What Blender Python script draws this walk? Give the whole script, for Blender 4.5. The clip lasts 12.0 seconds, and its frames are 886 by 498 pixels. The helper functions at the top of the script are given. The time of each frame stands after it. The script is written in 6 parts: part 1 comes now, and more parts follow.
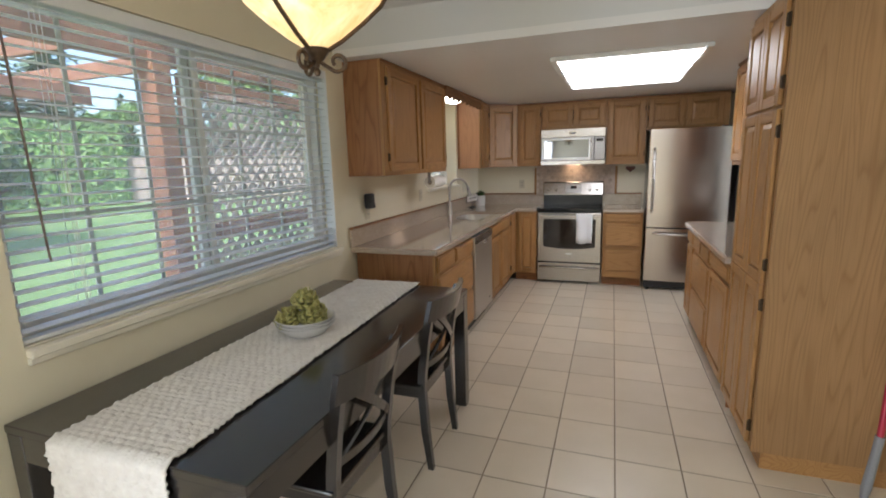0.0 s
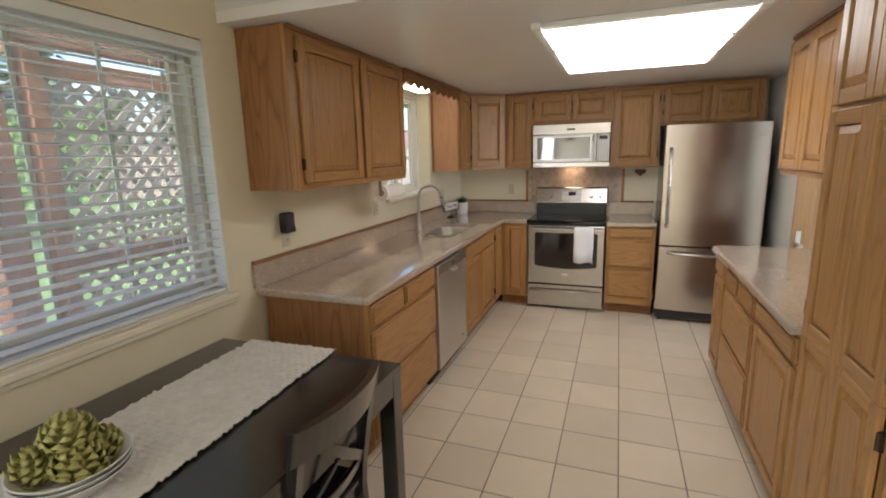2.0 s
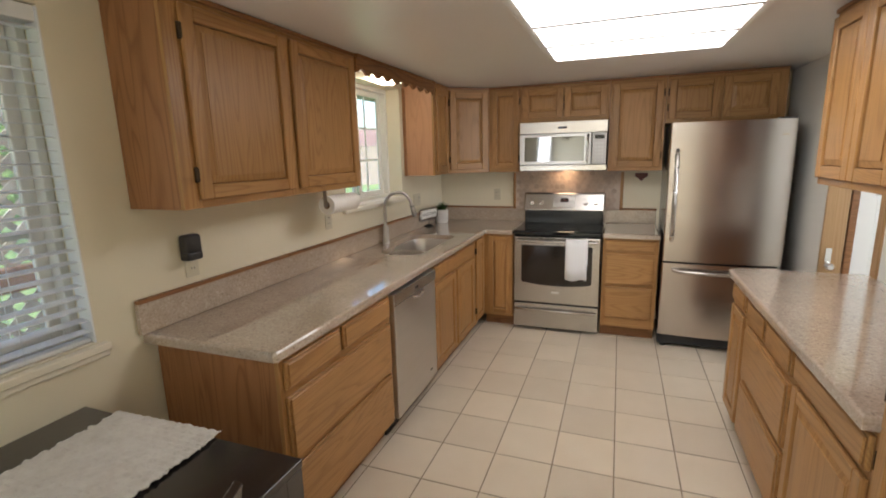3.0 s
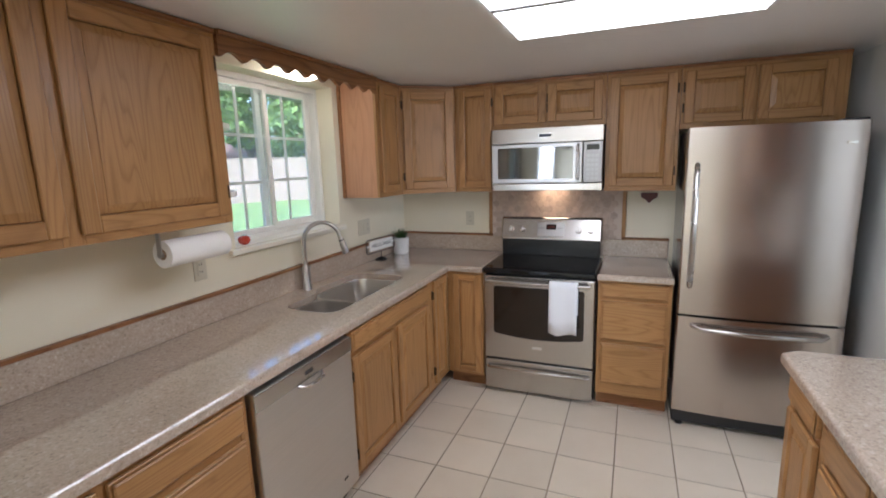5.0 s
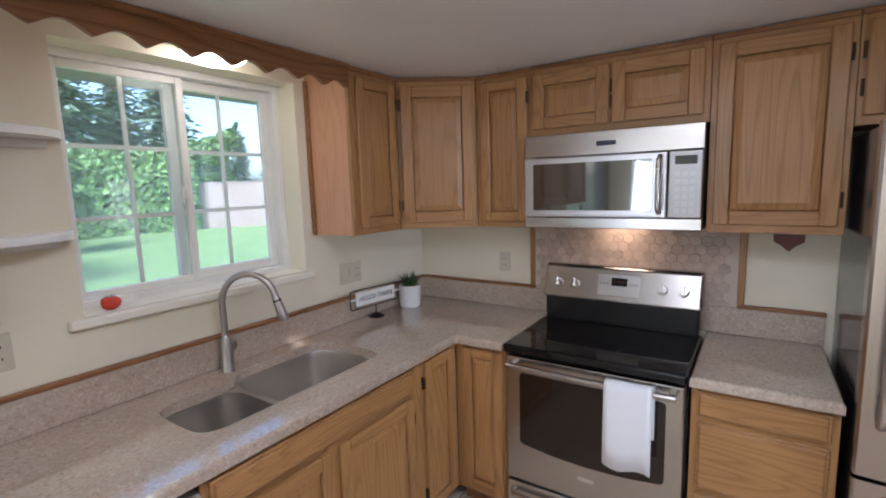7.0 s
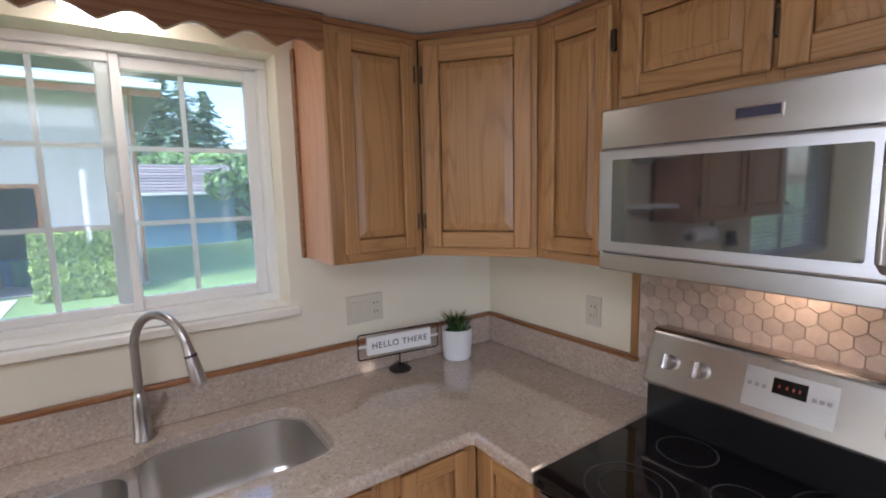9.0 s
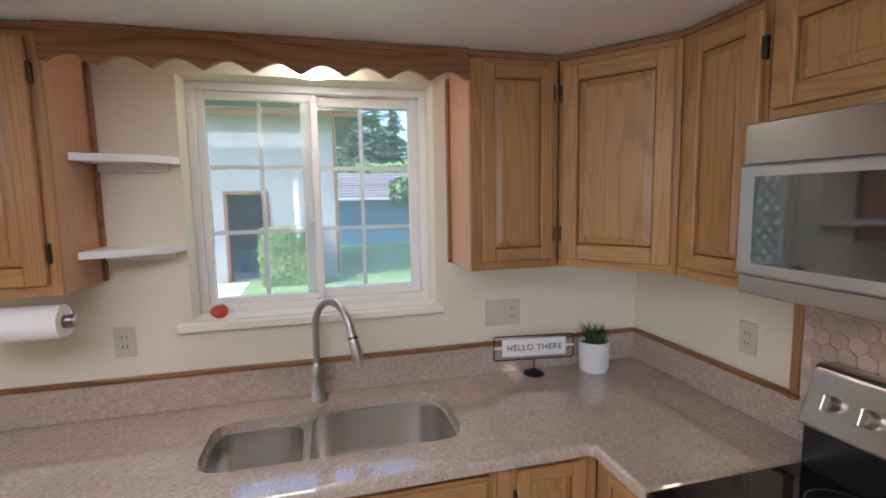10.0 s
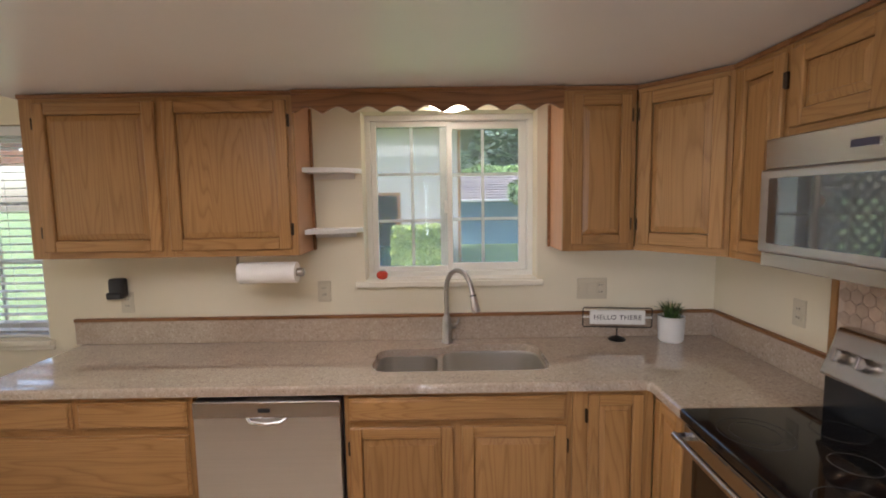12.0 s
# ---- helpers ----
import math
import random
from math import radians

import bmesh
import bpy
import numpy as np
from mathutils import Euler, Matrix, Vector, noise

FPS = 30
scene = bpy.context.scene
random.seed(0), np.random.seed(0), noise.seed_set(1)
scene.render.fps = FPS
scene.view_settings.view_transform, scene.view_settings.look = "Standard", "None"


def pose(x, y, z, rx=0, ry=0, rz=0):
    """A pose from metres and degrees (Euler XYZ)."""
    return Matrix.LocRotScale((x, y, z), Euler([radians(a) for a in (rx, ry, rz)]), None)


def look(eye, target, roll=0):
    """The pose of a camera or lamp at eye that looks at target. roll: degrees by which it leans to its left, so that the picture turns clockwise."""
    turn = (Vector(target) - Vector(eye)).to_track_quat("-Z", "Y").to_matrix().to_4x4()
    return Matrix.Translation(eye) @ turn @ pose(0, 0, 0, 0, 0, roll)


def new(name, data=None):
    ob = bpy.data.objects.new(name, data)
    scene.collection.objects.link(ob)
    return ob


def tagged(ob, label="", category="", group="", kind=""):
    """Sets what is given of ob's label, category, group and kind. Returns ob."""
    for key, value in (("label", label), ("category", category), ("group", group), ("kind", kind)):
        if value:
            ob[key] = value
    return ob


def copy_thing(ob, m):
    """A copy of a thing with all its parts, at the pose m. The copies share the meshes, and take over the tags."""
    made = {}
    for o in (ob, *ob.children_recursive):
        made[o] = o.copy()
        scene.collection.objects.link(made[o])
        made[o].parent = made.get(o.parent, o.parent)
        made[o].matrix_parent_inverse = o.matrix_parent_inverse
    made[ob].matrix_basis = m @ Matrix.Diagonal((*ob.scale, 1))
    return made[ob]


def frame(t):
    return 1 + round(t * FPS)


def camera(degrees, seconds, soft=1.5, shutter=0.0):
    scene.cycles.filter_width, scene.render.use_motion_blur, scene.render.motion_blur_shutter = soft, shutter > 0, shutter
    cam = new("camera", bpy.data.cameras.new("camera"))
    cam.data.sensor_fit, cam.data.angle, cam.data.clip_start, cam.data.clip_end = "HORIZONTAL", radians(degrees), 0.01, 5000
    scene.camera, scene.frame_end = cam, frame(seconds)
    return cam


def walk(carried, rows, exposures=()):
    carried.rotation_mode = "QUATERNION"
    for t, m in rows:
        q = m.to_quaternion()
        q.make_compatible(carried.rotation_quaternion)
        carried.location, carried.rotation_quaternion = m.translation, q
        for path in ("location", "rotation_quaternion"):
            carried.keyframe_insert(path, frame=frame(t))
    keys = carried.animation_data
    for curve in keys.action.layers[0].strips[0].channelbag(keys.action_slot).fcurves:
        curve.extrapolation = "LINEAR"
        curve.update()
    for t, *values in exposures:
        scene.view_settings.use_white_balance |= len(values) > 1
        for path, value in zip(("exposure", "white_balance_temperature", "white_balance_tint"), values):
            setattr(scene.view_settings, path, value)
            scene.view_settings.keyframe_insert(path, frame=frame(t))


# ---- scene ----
cam = camera(86.7, 12.0, soft=1.9)
# strengths of the place's lights
SKY, SUN, PANEL, DOME, HOOD, LAMP, PATIO, UTILITY = 0.15, 1.8, 1.75, 3.0, 4.5, 0.34, 36.0, 17.0
EXPOSURES = [(0, 1.72, 5900, 13), (2.5, 1.87, 6400, 13), (5.5, 2.04, 5400, 15), (7, 2.0, 5350, 17), (9.5, 2.12, 5400, 19), (12, 1.95, 6250, 19)]
PATH = [
    (0, (0.466, 0.446, 1.513), (-0.203, 2.296, 1.149), -1.6),
    (0.5, (0.463, 0.648, 1.535), (-0.214, 2.493, 1.16), -1.5),
    (1, (0.447, 0.845, 1.55), (-0.231, 2.688, 1.17), -1.4),
    (1.5, (0.446, 1.158, 1.588), (-0.237, 2.996, 1.194), -1.4),
    (2, (0.462, 1.481, 1.583), (-0.225, 3.319, 1.194), -1.4),
    (2.5, (0.508, 1.812, 1.616), (-0.19, 3.643, 1.216), -1.5),
    (3, (0.485, 2.113, 1.612), (-0.205, 3.947, 1.215), -1.4),
    (5, (0.568, 3.162, 1.65), (-0.175, 4.984, 1.289), -1.7),
    (5.5, (0.506, 3.452, 1.679), (-0.233, 5.278, 1.336), -1.6),
    (6, (0.559, 3.75, 1.677), (-0.272, 5.542, 1.367), -1.8),
    (6.5, (0.576, 4.047, 1.674), (-0.393, 5.771, 1.381), -1.8),
    (7, (0.555, 4.348, 1.653), (-0.551, 5.993, 1.385), -1.8),
    (9, (0.433, 5.373, 1.671), (-1.195, 6.506, 1.417), -1.3),
    (9.5, (0.491, 5.429, 1.668), (-1.291, 6.314, 1.461), -1.2),
    (10, (0.595, 5.423, 1.697), (-1.33, 5.922, 1.481), -1.0),
    (10.5, (0.766, 5.434, 1.711), (-1.221, 5.536, 1.509), -1.4),
    (11, (0.907, 5.432, 1.703), (-1.083, 5.419, 1.506), -1.5),
    (11.5, (1.043, 5.421, 1.69), (-0.946, 5.394, 1.488), -1.4),
    (12, (1.233, 5.372, 1.676), (-0.757, 5.371, 1.476), -0.9),
]
walk(cam, [(t, look(eye, target, roll)) for t, eye, target, roll in PATH], exposures=EXPOSURES)

# ---- world, sun, large lights ----
world = bpy.data.worlds.new("overcast_sky")
scene.world = world
world.use_nodes = True
wn = world.node_tree.nodes
sky = wn.new("ShaderNodeTexSky")
sky.sky_type = "NISHITA"
sky.sun_disc = False
sky.sun_elevation, sky.sun_rotation = radians(50.0), radians(162.6)
sky.air_density, sky.dust_density, sky.ozone_density = 1.0, 3.0, 1.0
wn["Background"].inputs["Strength"].default_value = SKY
world.node_tree.links.new(sky.outputs["Color"], wn["Background"].inputs["Color"])
sun = new("sun", bpy.data.lights.new("sun", "SUN"))
sun.data.energy, sun.data.angle, sun.data.color = SUN, radians(12), (1.0, 0.975, 0.94)
sun.matrix_world = look((0, 0, 20), (-5.0, 16.0, 0))


# ---- helpers for building ----
def part(name, bm, mats, parent=None, label="", loc=(0, 0, 0), rz=0.0, smooth=False):
    me = bpy.data.meshes.new(name)
    if isinstance(bm, bmesh.types.BMesh):
        bmesh.ops.recalc_face_normals(bm, faces=bm.faces)
        bm.to_mesh(me)
        bm.free()
    else:
        me.from_pydata(*bm)
    for m in mats if isinstance(mats, (list, tuple)) else [mats]:
        me.materials.append(m)
    if smooth:
        me.polygons.foreach_set("use_smooth", [True] * len(me.polygons))
        if smooth != True:
            me.set_sharp_from_angle(angle=radians(smooth))
    ob = new(name, me)
    ob.parent = parent
    ob.location = loc
    ob.rotation_euler = (0, 0, radians(rz))
    if label:
        ob["label"] = label
    return ob


def twin(ob, loc, parent=None, rot=None):
    """A second piece on the same mesh."""
    o = new(ob.name.split(".")[0], ob.data)
    o.parent = parent or ob.parent
    o.location = loc
    o.rotation_euler = rot if rot else ob.rotation_euler
    return o


def thing(name, x, y, z, rz, label, category, group="", kind=""):
    ob = new(name)
    ob.empty_display_size = 0.1
    ob.matrix_world = pose(x, y, z, 0, 0, rz)
    return tagged(ob, label, category, group, kind)


def box(bm, x0, x1, y0, y1, z0, z1, bevel=0.0, mat=0, seg=1):
    vs = [bm.verts.new((x, y, z)) for x in (x0, x1) for y in (y0, y1) for z in (z0, z1)]
    fs = [bm.faces.new([vs[i] for i in f]) for f in ((0, 1, 3, 2), (4, 6, 7, 5), (0, 4, 5, 1), (2, 3, 7, 6), (0, 2, 6, 4), (1, 5, 7, 3))]
    if bevel:
        es = {e for f in fs for e in f.edges}
        r = bmesh.ops.bevel(bm, geom=list(es), offset=bevel, segments=seg, profile=0.5, affect="EDGES")
        fs = {f for v in r["verts"] for f in v.link_faces} | {f for f in fs if f.is_valid}
    for f in fs:
        f.material_index = mat
    return bm


def boxes(*rows, bevel=0.0, seg=1):
    bm = bmesh.new()
    for r in rows:
        box(bm, *r[:6], bevel=bevel, mat=r[6] if len(r) > 6 else 0, seg=seg)
    return bm


def lathe(bm, profile, steps=24, centre=(0, 0, 0), mat=0, close=False):
    """Turns (radius, height) rows round z."""
    rings = []
    for r, z in profile:
        rings.append([bm.verts.new((centre[0] + r * math.cos(2 * math.pi * k / steps), centre[1] + r * math.sin(2 * math.pi * k / steps), centre[2] + z)) for k in range(steps)] if r > 1e-5 else [bm.verts.new((centre[0], centre[1], centre[2] + z))])
    for a, b in zip(rings, rings[1:]):
        for k in range(steps):
            q = [a[k % len(a)], a[(k + 1) % len(a)], b[(k + 1) % len(b)], b[k % len(b)]]
            q = list(dict.fromkeys(q))
            if len(q) > 2:
                bm.faces.new(q).material_index = mat
    return bm


def tube(bm, pts, radius, steps=10, mat=0, cap=True):
    """A round bar along points; radius is a number or one for each point."""
    pts = [Vector(p) for p in pts]
    rad = radius if isinstance(radius, (list, tuple)) else [radius] * len(pts)
    rings, side = [], None
    for i, p in enumerate(pts):
        d = (pts[min(i + 1, len(pts) - 1)] - pts[max(i - 1, 0)]).normalized()
        side = (side - d * side.dot(d)).normalized() if side else d.orthogonal().normalized()
        up = d.cross(side)
        rings.append([bm.verts.new(p + rad[i] * (math.cos(a) * side + math.sin(a) * up)) for a in (2 * math.pi * k / steps for k in range(steps))])
    for a, b in zip(rings, rings[1:]):
        for k in range(steps):
            bm.faces.new((a[k], a[(k + 1) % steps], b[(k + 1) % steps], b[k])).material_index = mat
    if cap:
        bm.faces.new(rings[0]).material_index = mat
        bm.faces.new(rings[-1][::-1]).material_index = mat
    return bm


def rounded(corners, radius, steps=6):
    """A polygon with its corners rounded."""
    out, n = [], len(corners)
    for i in range(n):
        p, a, b = Vector(corners[i]), Vector(corners[i - 1]), Vector(corners[(i + 1) % n])
        r = radius[i] if isinstance(radius, (list, tuple)) else radius
        s, e = p + (a - p).normalized() * r, p + (b - p).normalized() * r
        for k in range(steps + 1):
            t = k / steps
            out.append(tuple(s * (1 - t) ** 2 + p * 2 * t * (1 - t) + e * t * t))
    return out


def slab(outline, holes, z0, z1, edge=0.0):
    """A plate with holes: top at z1, bottom at z0; edge rounds its outer top rim."""
    bm = bmesh.new()
    rims = []
    for loop in [outline] + list(holes):
        vs = [bm.verts.new((*p, z1)) for p in loop]
        rims.append([bm.edges.new((vs[i - 1], vs[i])) for i in range(len(vs))])
    bmesh.ops.triangle_fill(bm, edges=[e for r in rims for e in r], use_beauty=True)
    top = list(bm.faces)
    ex = bmesh.ops.extrude_face_region(bm, geom=top)
    low = [g for g in ex["geom"] if isinstance(g, bmesh.types.BMVert)]
    bmesh.ops.translate(bm, verts=low, vec=(0, 0, z0 - z1))
    if edge:
        es = [e for e in rims[0] if e.is_valid]
        bmesh.ops.bevel(bm, geom=es, offset=edge, segments=3, profile=0.5, affect="EDGES")
    return bm


def prism(bm, outline, y0, y1, mat=0):
    """An outline in x and z, drawn out from y0 to y1."""
    a = [bm.verts.new((x, y0, z)) for x, z in outline]
    b = [bm.verts.new((x, y1, z)) for x, z in outline]
    n = len(a)
    for f in [bm.faces.new(a), bm.faces.new(b[::-1])] + [bm.faces.new((a[i], b[i], b[(i + 1) % n], a[(i + 1) % n])) for i in range(n)]:
        f.material_index = mat
    return bm

# ---- materials ----
def mat(name, colour=(0.5, 0.5, 0.5), rough=0.5, metal=0.0, **more):
    m = bpy.data.materials.new(name)
    m.use_nodes = True
    b = m.node_tree.nodes["Principled BSDF"]
    b.inputs["Base Color"].default_value = (*colour, 1)
    b.inputs["Roughness"].default_value = rough
    b.inputs["Metallic"].default_value = metal
    for key, value in more.items():
        b.inputs[key.replace("_", " ")].default_value = value
    return m


def tie(m, a, b):
    m.node_tree.links.new(a, b)


def coords(m, scale=(1, 1, 1), vary=0.0):
    """Object coordinates, shifted by the object's own random number."""
    n = m.node_tree.nodes
    tc, mp = n.new("ShaderNodeTexCoord"), n.new("ShaderNodeMapping")
    mp.inputs["Scale"].default_value = scale
    tie(m, tc.outputs["Object"], mp.inputs["Vector"])
    if vary:
        oi, mu = n.new("ShaderNodeObjectInfo"), n.new("ShaderNodeMath")
        mu.operation, mu.inputs[1].default_value = "MULTIPLY", vary
        tie(m, oi.outputs["Random"], mu.inputs[0])
        tie(m, mu.outputs[0], mp.inputs["Location"])
    return mp.outputs["Vector"]


def noise_of(m, vec, scale, detail=4.0, rough=0.55, distort=0.0):
    t = m.node_tree.nodes.new("ShaderNodeTexNoise")
    t.inputs["Scale"].default_value, t.inputs["Detail"].default_value = scale, detail
    t.inputs["Roughness"].default_value, t.inputs["Distortion"].default_value = rough, distort
    tie(m, vec, t.inputs["Vector"])
    return t.outputs["Fac"]


def ramp(m, fac, *stops):
    r = m.node_tree.nodes.new("ShaderNodeValToRGB")
    e = r.color_ramp.elements
    while len(e) < len(stops):
        e.new(0.5)
    for el, (p, c) in zip(e, stops):
        el.position, el.color = p, (*(c if isinstance(c, tuple) else (c, c, c)), 1)
    tie(m, fac, r.inputs["Fac"])
    return r.outputs["Color"]


def calc(m, op, a, b):
    n = m.node_tree.nodes.new("ShaderNodeMath")
    n.operation = op
    for i, v in enumerate((a, b)):
        if isinstance(v, (int, float)):
            n.inputs[i].default_value = v
        else:
            tie(m, v, n.inputs[i])
    return n.outputs[0]


def blend(m, fac, a, b, mode="MIX"):
    n = m.node_tree.nodes.new("ShaderNodeMix")
    n.data_type, n.blend_type = "RGBA", mode
    for sock, v in ((n.inputs["Factor"], fac), (n.inputs["A"], a), (n.inputs["B"], b)):
        if isinstance(v, (int, float)):
            sock.default_value = v
        elif isinstance(v, tuple):
            sock.default_value = (*v, 1)
        else:
            tie(m, v, sock)
    return n.outputs["Result"]


def skin(m, colour=None, rough=None, height=None, strength=0.2, distance=0.002):
    b = m.node_tree.nodes["Principled BSDF"]
    if colour is not None:
        tie(m, colour, b.inputs["Base Color"])
    if rough is not None:
        tie(m, rough, b.inputs["Roughness"])
    if height is not None:
        bump = m.node_tree.nodes.new("ShaderNodeBump")
        bump.inputs["Strength"].default_value, bump.inputs["Distance"].default_value = strength, distance
        tie(m, height, bump.inputs["Height"])
        tie(m, bump.outputs["Normal"], b.inputs["Normal"])
    return m


def oak(name, axis, light, dark, rough=0.36):
    """Oak with growth rings, pores and slow change of tone; the grain runs along the axis."""
    m = mat(name, light, rough)
    m.node_tree.nodes["Principled BSDF"].inputs["Specular IOR Level"].default_value = 0.45
    s = [5.5, 5.5, 5.5]
    s["xyz".index(axis)] = 0.42
    v = coords(m, tuple(s), 40)
    field = noise_of(m, v, 1.0, 2.0, 0.45, 0.25)
    rings = calc(m, "FRACT", calc(m, "MULTIPLY", field, 24.0), 0)
    lines = ramp(m, rings, (0.0, 0.1), (0.2, 0.55), (0.5, 1.0), (0.85, 0.8), (1.0, 0.1))
    p = [260.0, 260.0, 260.0]
    p["xyz".index(axis)] = 5.0
    pores = ramp(m, noise_of(m, coords(m, tuple(p), 40), 1.0, 2.0, 0.6), (0.36, 0.0), (0.5, 1.0))
    tone = noise_of(m, coords(m, (1.6, 1.6, 1.6), 40), 1.0, 3.0)
    mid = tuple((a * 0.75 + b * 0.25) for a, b in zip(light, dark))
    c = ramp(m, lines, (0.0, dark), (0.6, mid), (1.0, light))
    c = blend(m, ramp(m, pores, (0.0, 0.26), (1.0, 0.0)), c, tuple(x * 0.7 for x in dark))
    c = blend(m, 0.5, c, ramp(m, tone, (0.3, 0.72), (0.7, 1.1)), "MULTIPLY")
    skin(m, c, ramp(m, tone, (0.3, rough - 0.06), (0.7, rough + 0.1)), pores, 0.12, 0.0006)
    return m


OAK_L, OAK_D = (0.43, 0.228, 0.082), (0.31, 0.152, 0.05)
oak_v = oak("oak_upright_grain", "z", OAK_L, OAK_D)
oak_h = oak("oak_level_grain", "x", OAK_L, OAK_D)
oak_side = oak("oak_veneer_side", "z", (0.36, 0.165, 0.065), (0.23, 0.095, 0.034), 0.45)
# lighter oak: window light on the cabinet ends put into the colour
oak_window_lit = oak("oak_light_veneer", "z", (0.56, 0.30, 0.165), (0.49, 0.25, 0.13), 0.35)
oak_trim = oak("oak_trim", "x", (0.30, 0.135, 0.05), (0.17, 0.068, 0.022), 0.4)
pantry_oak = oak("oak_pantry_side", "z", (0.34, 0.19, 0.08), (0.255, 0.135, 0.052), 0.5)
oak_door_tan = oak("tan_door_wood", "z", (0.47, 0.29, 0.14), (0.36, 0.2, 0.09), 0.45)
dark_gap = mat("dark_gap", (0.03, 0.018, 0.01), 0.8)

wall_paint = mat("cream_wall_paint", (0.76, 0.68, 0.47), 0.55)
f = noise_of(wall_paint, coords(wall_paint, (1, 1, 1)), 190, 3)
g = noise_of(wall_paint, coords(wall_paint, (1, 1, 1)), 1.3, 3)
skin(wall_paint, ramp(wall_paint, g, (0.3, (0.74, 0.68, 0.52)), (0.7, (0.80, 0.74, 0.58))), None, f, 0.12, 0.0015)
pale_paint = mat("pale_wall_paint", (0.78, 0.77, 0.72), 0.6)
skin(pale_paint, ramp(pale_paint, noise_of(pale_paint, coords(pale_paint), 1.3, 3), (0.3, (0.74, 0.73, 0.68)), (0.7, (0.8, 0.79, 0.74))), None, noise_of(pale_paint, coords(pale_paint), 190, 3), 0.1, 0.0015)
ceil_smooth = mat("white_gloss_ceiling_paint", (0.8, 0.78, 0.75), 0.32)
skin(ceil_smooth, ramp(ceil_smooth, noise_of(ceil_smooth, coords(ceil_smooth), 0.9, 3), (0.3, (0.77, 0.745, 0.72)), (0.7, (0.82, 0.80, 0.78))), None, noise_of(ceil_smooth, coords(ceil_smooth), 26, 2), 0.12, 0.004)
ceil_rough = mat("white_textured_ceiling", (0.68, 0.67, 0.65), 0.8)
skin(ceil_rough, None, None, noise_of(ceil_rough, coords(ceil_rough), 70, 4, 0.7), 0.6, 0.006)
white_trim = mat("white_window_vinyl", (0.80, 0.79, 0.74), 0.35)
skin(white_trim, ramp(white_trim, noise_of(white_trim, coords(white_trim), 3, 3), (0.3, (0.77, 0.76, 0.71)), (0.7, (0.82, 0.81, 0.77))))
cream_trim = mat("cream_gloss_trim", (0.82, 0.78, 0.66), 0.3)
skin(cream_trim, ramp(cream_trim, noise_of(cream_trim, coords(cream_trim), 4, 3), (0.3, (0.79, 0.74, 0.61)), (0.7, (0.84, 0.80, 0.69))))
slat_mat = mat("white_blind_slat", (0.78, 0.80, 0.82), 0.4)
skin(slat_mat, ramp(slat_mat, noise_of(slat_mat, coords(slat_mat, (1, 1, 1), 9), 5, 3), (0.3, (0.74, 0.77, 0.79)), (0.7, (0.8, 0.82, 0.84))))

tile_mat = mat("beige_glazed_floor_tile", (0.6, 0.53, 0.43), 0.28)
v = coords(tile_mat, (1, 1, 1), 60)
a = noise_of(tile_mat, v, 5, 4, 0.5)
oi = tile_mat.node_tree.nodes.new("ShaderNodeObjectInfo")
c = ramp(tile_mat, a, (0.25, (0.65, 0.555, 0.43)), (0.55, (0.675, 0.58, 0.455)), (0.8, (0.695, 0.60, 0.475)))
c = blend(tile_mat, 1.0, c, ramp(tile_mat, oi.outputs["Random"], (0.0, 0.9), (1.0, 1.04)), "MULTIPLY")
skin(tile_mat, c, None, noise_of(tile_mat, v, 9, 2), 0.05, 0.003)
grout = mat("brown_grout", (0.22, 0.16, 0.10), 0.9)
skin(grout, ramp(grout, noise_of(grout, coords(grout), 4, 4), (0.3, (0.20, 0.15, 0.10)), (0.7, (0.33, 0.26, 0.18))), None, noise_of(grout, coords(grout), 300, 2), 0.4, 0.001)

quartz = mat("speckled_taupe_quartz", (0.33, 0.27, 0.21), 0.16)
v = coords(quartz)
vo = quartz.node_tree.nodes.new("ShaderNodeTexVoronoi")
vo.inputs["Scale"].default_value = 190
tie(quartz, v, vo.inputs["Vector"])
vo2 = quartz.node_tree.nodes.new("ShaderNodeTexVoronoi")
vo2.inputs["Scale"].default_value = 120
tie(quartz, v, vo2.inputs["Vector"])
c = ramp(quartz, vo.outputs["Color"], (0.1, (0.35, 0.275, 0.212)), (0.35, (0.445, 0.355, 0.282)), (0.65, (0.49, 0.40, 0.318)), (0.92, (0.56, 0.47, 0.39)))
c2 = ramp(quartz, vo2.outputs["Color"], (0.12, (0.25, 0.195, 0.15)), (0.25, (0.43, 0.34, 0.262)), (0.75, (0.485, 0.39, 0.305)), (0.9, (0.64, 0.55, 0.46)))
c = blend(quartz, 0.42, c, c2)
c = blend(quartz, 0.6, c, ramp(quartz, noise_of(quartz, v, 5, 4), (0.3, 0.9), (0.7, 1.08)), "MULTIPLY")
skin(quartz, c, ramp(quartz, noise_of(quartz, v, 14, 3), (0.3, 0.035), (0.7, 0.075)))
qb = quartz.node_tree.nodes["Principled BSDF"]
qb.inputs["Specular IOR Level"].default_value, qb.inputs["Coat Weight"].default_value, qb.inputs["Coat Roughness"].default_value, qb.inputs["Coat IOR"].default_value = 0.8, 0.8, 0.12, 1.6


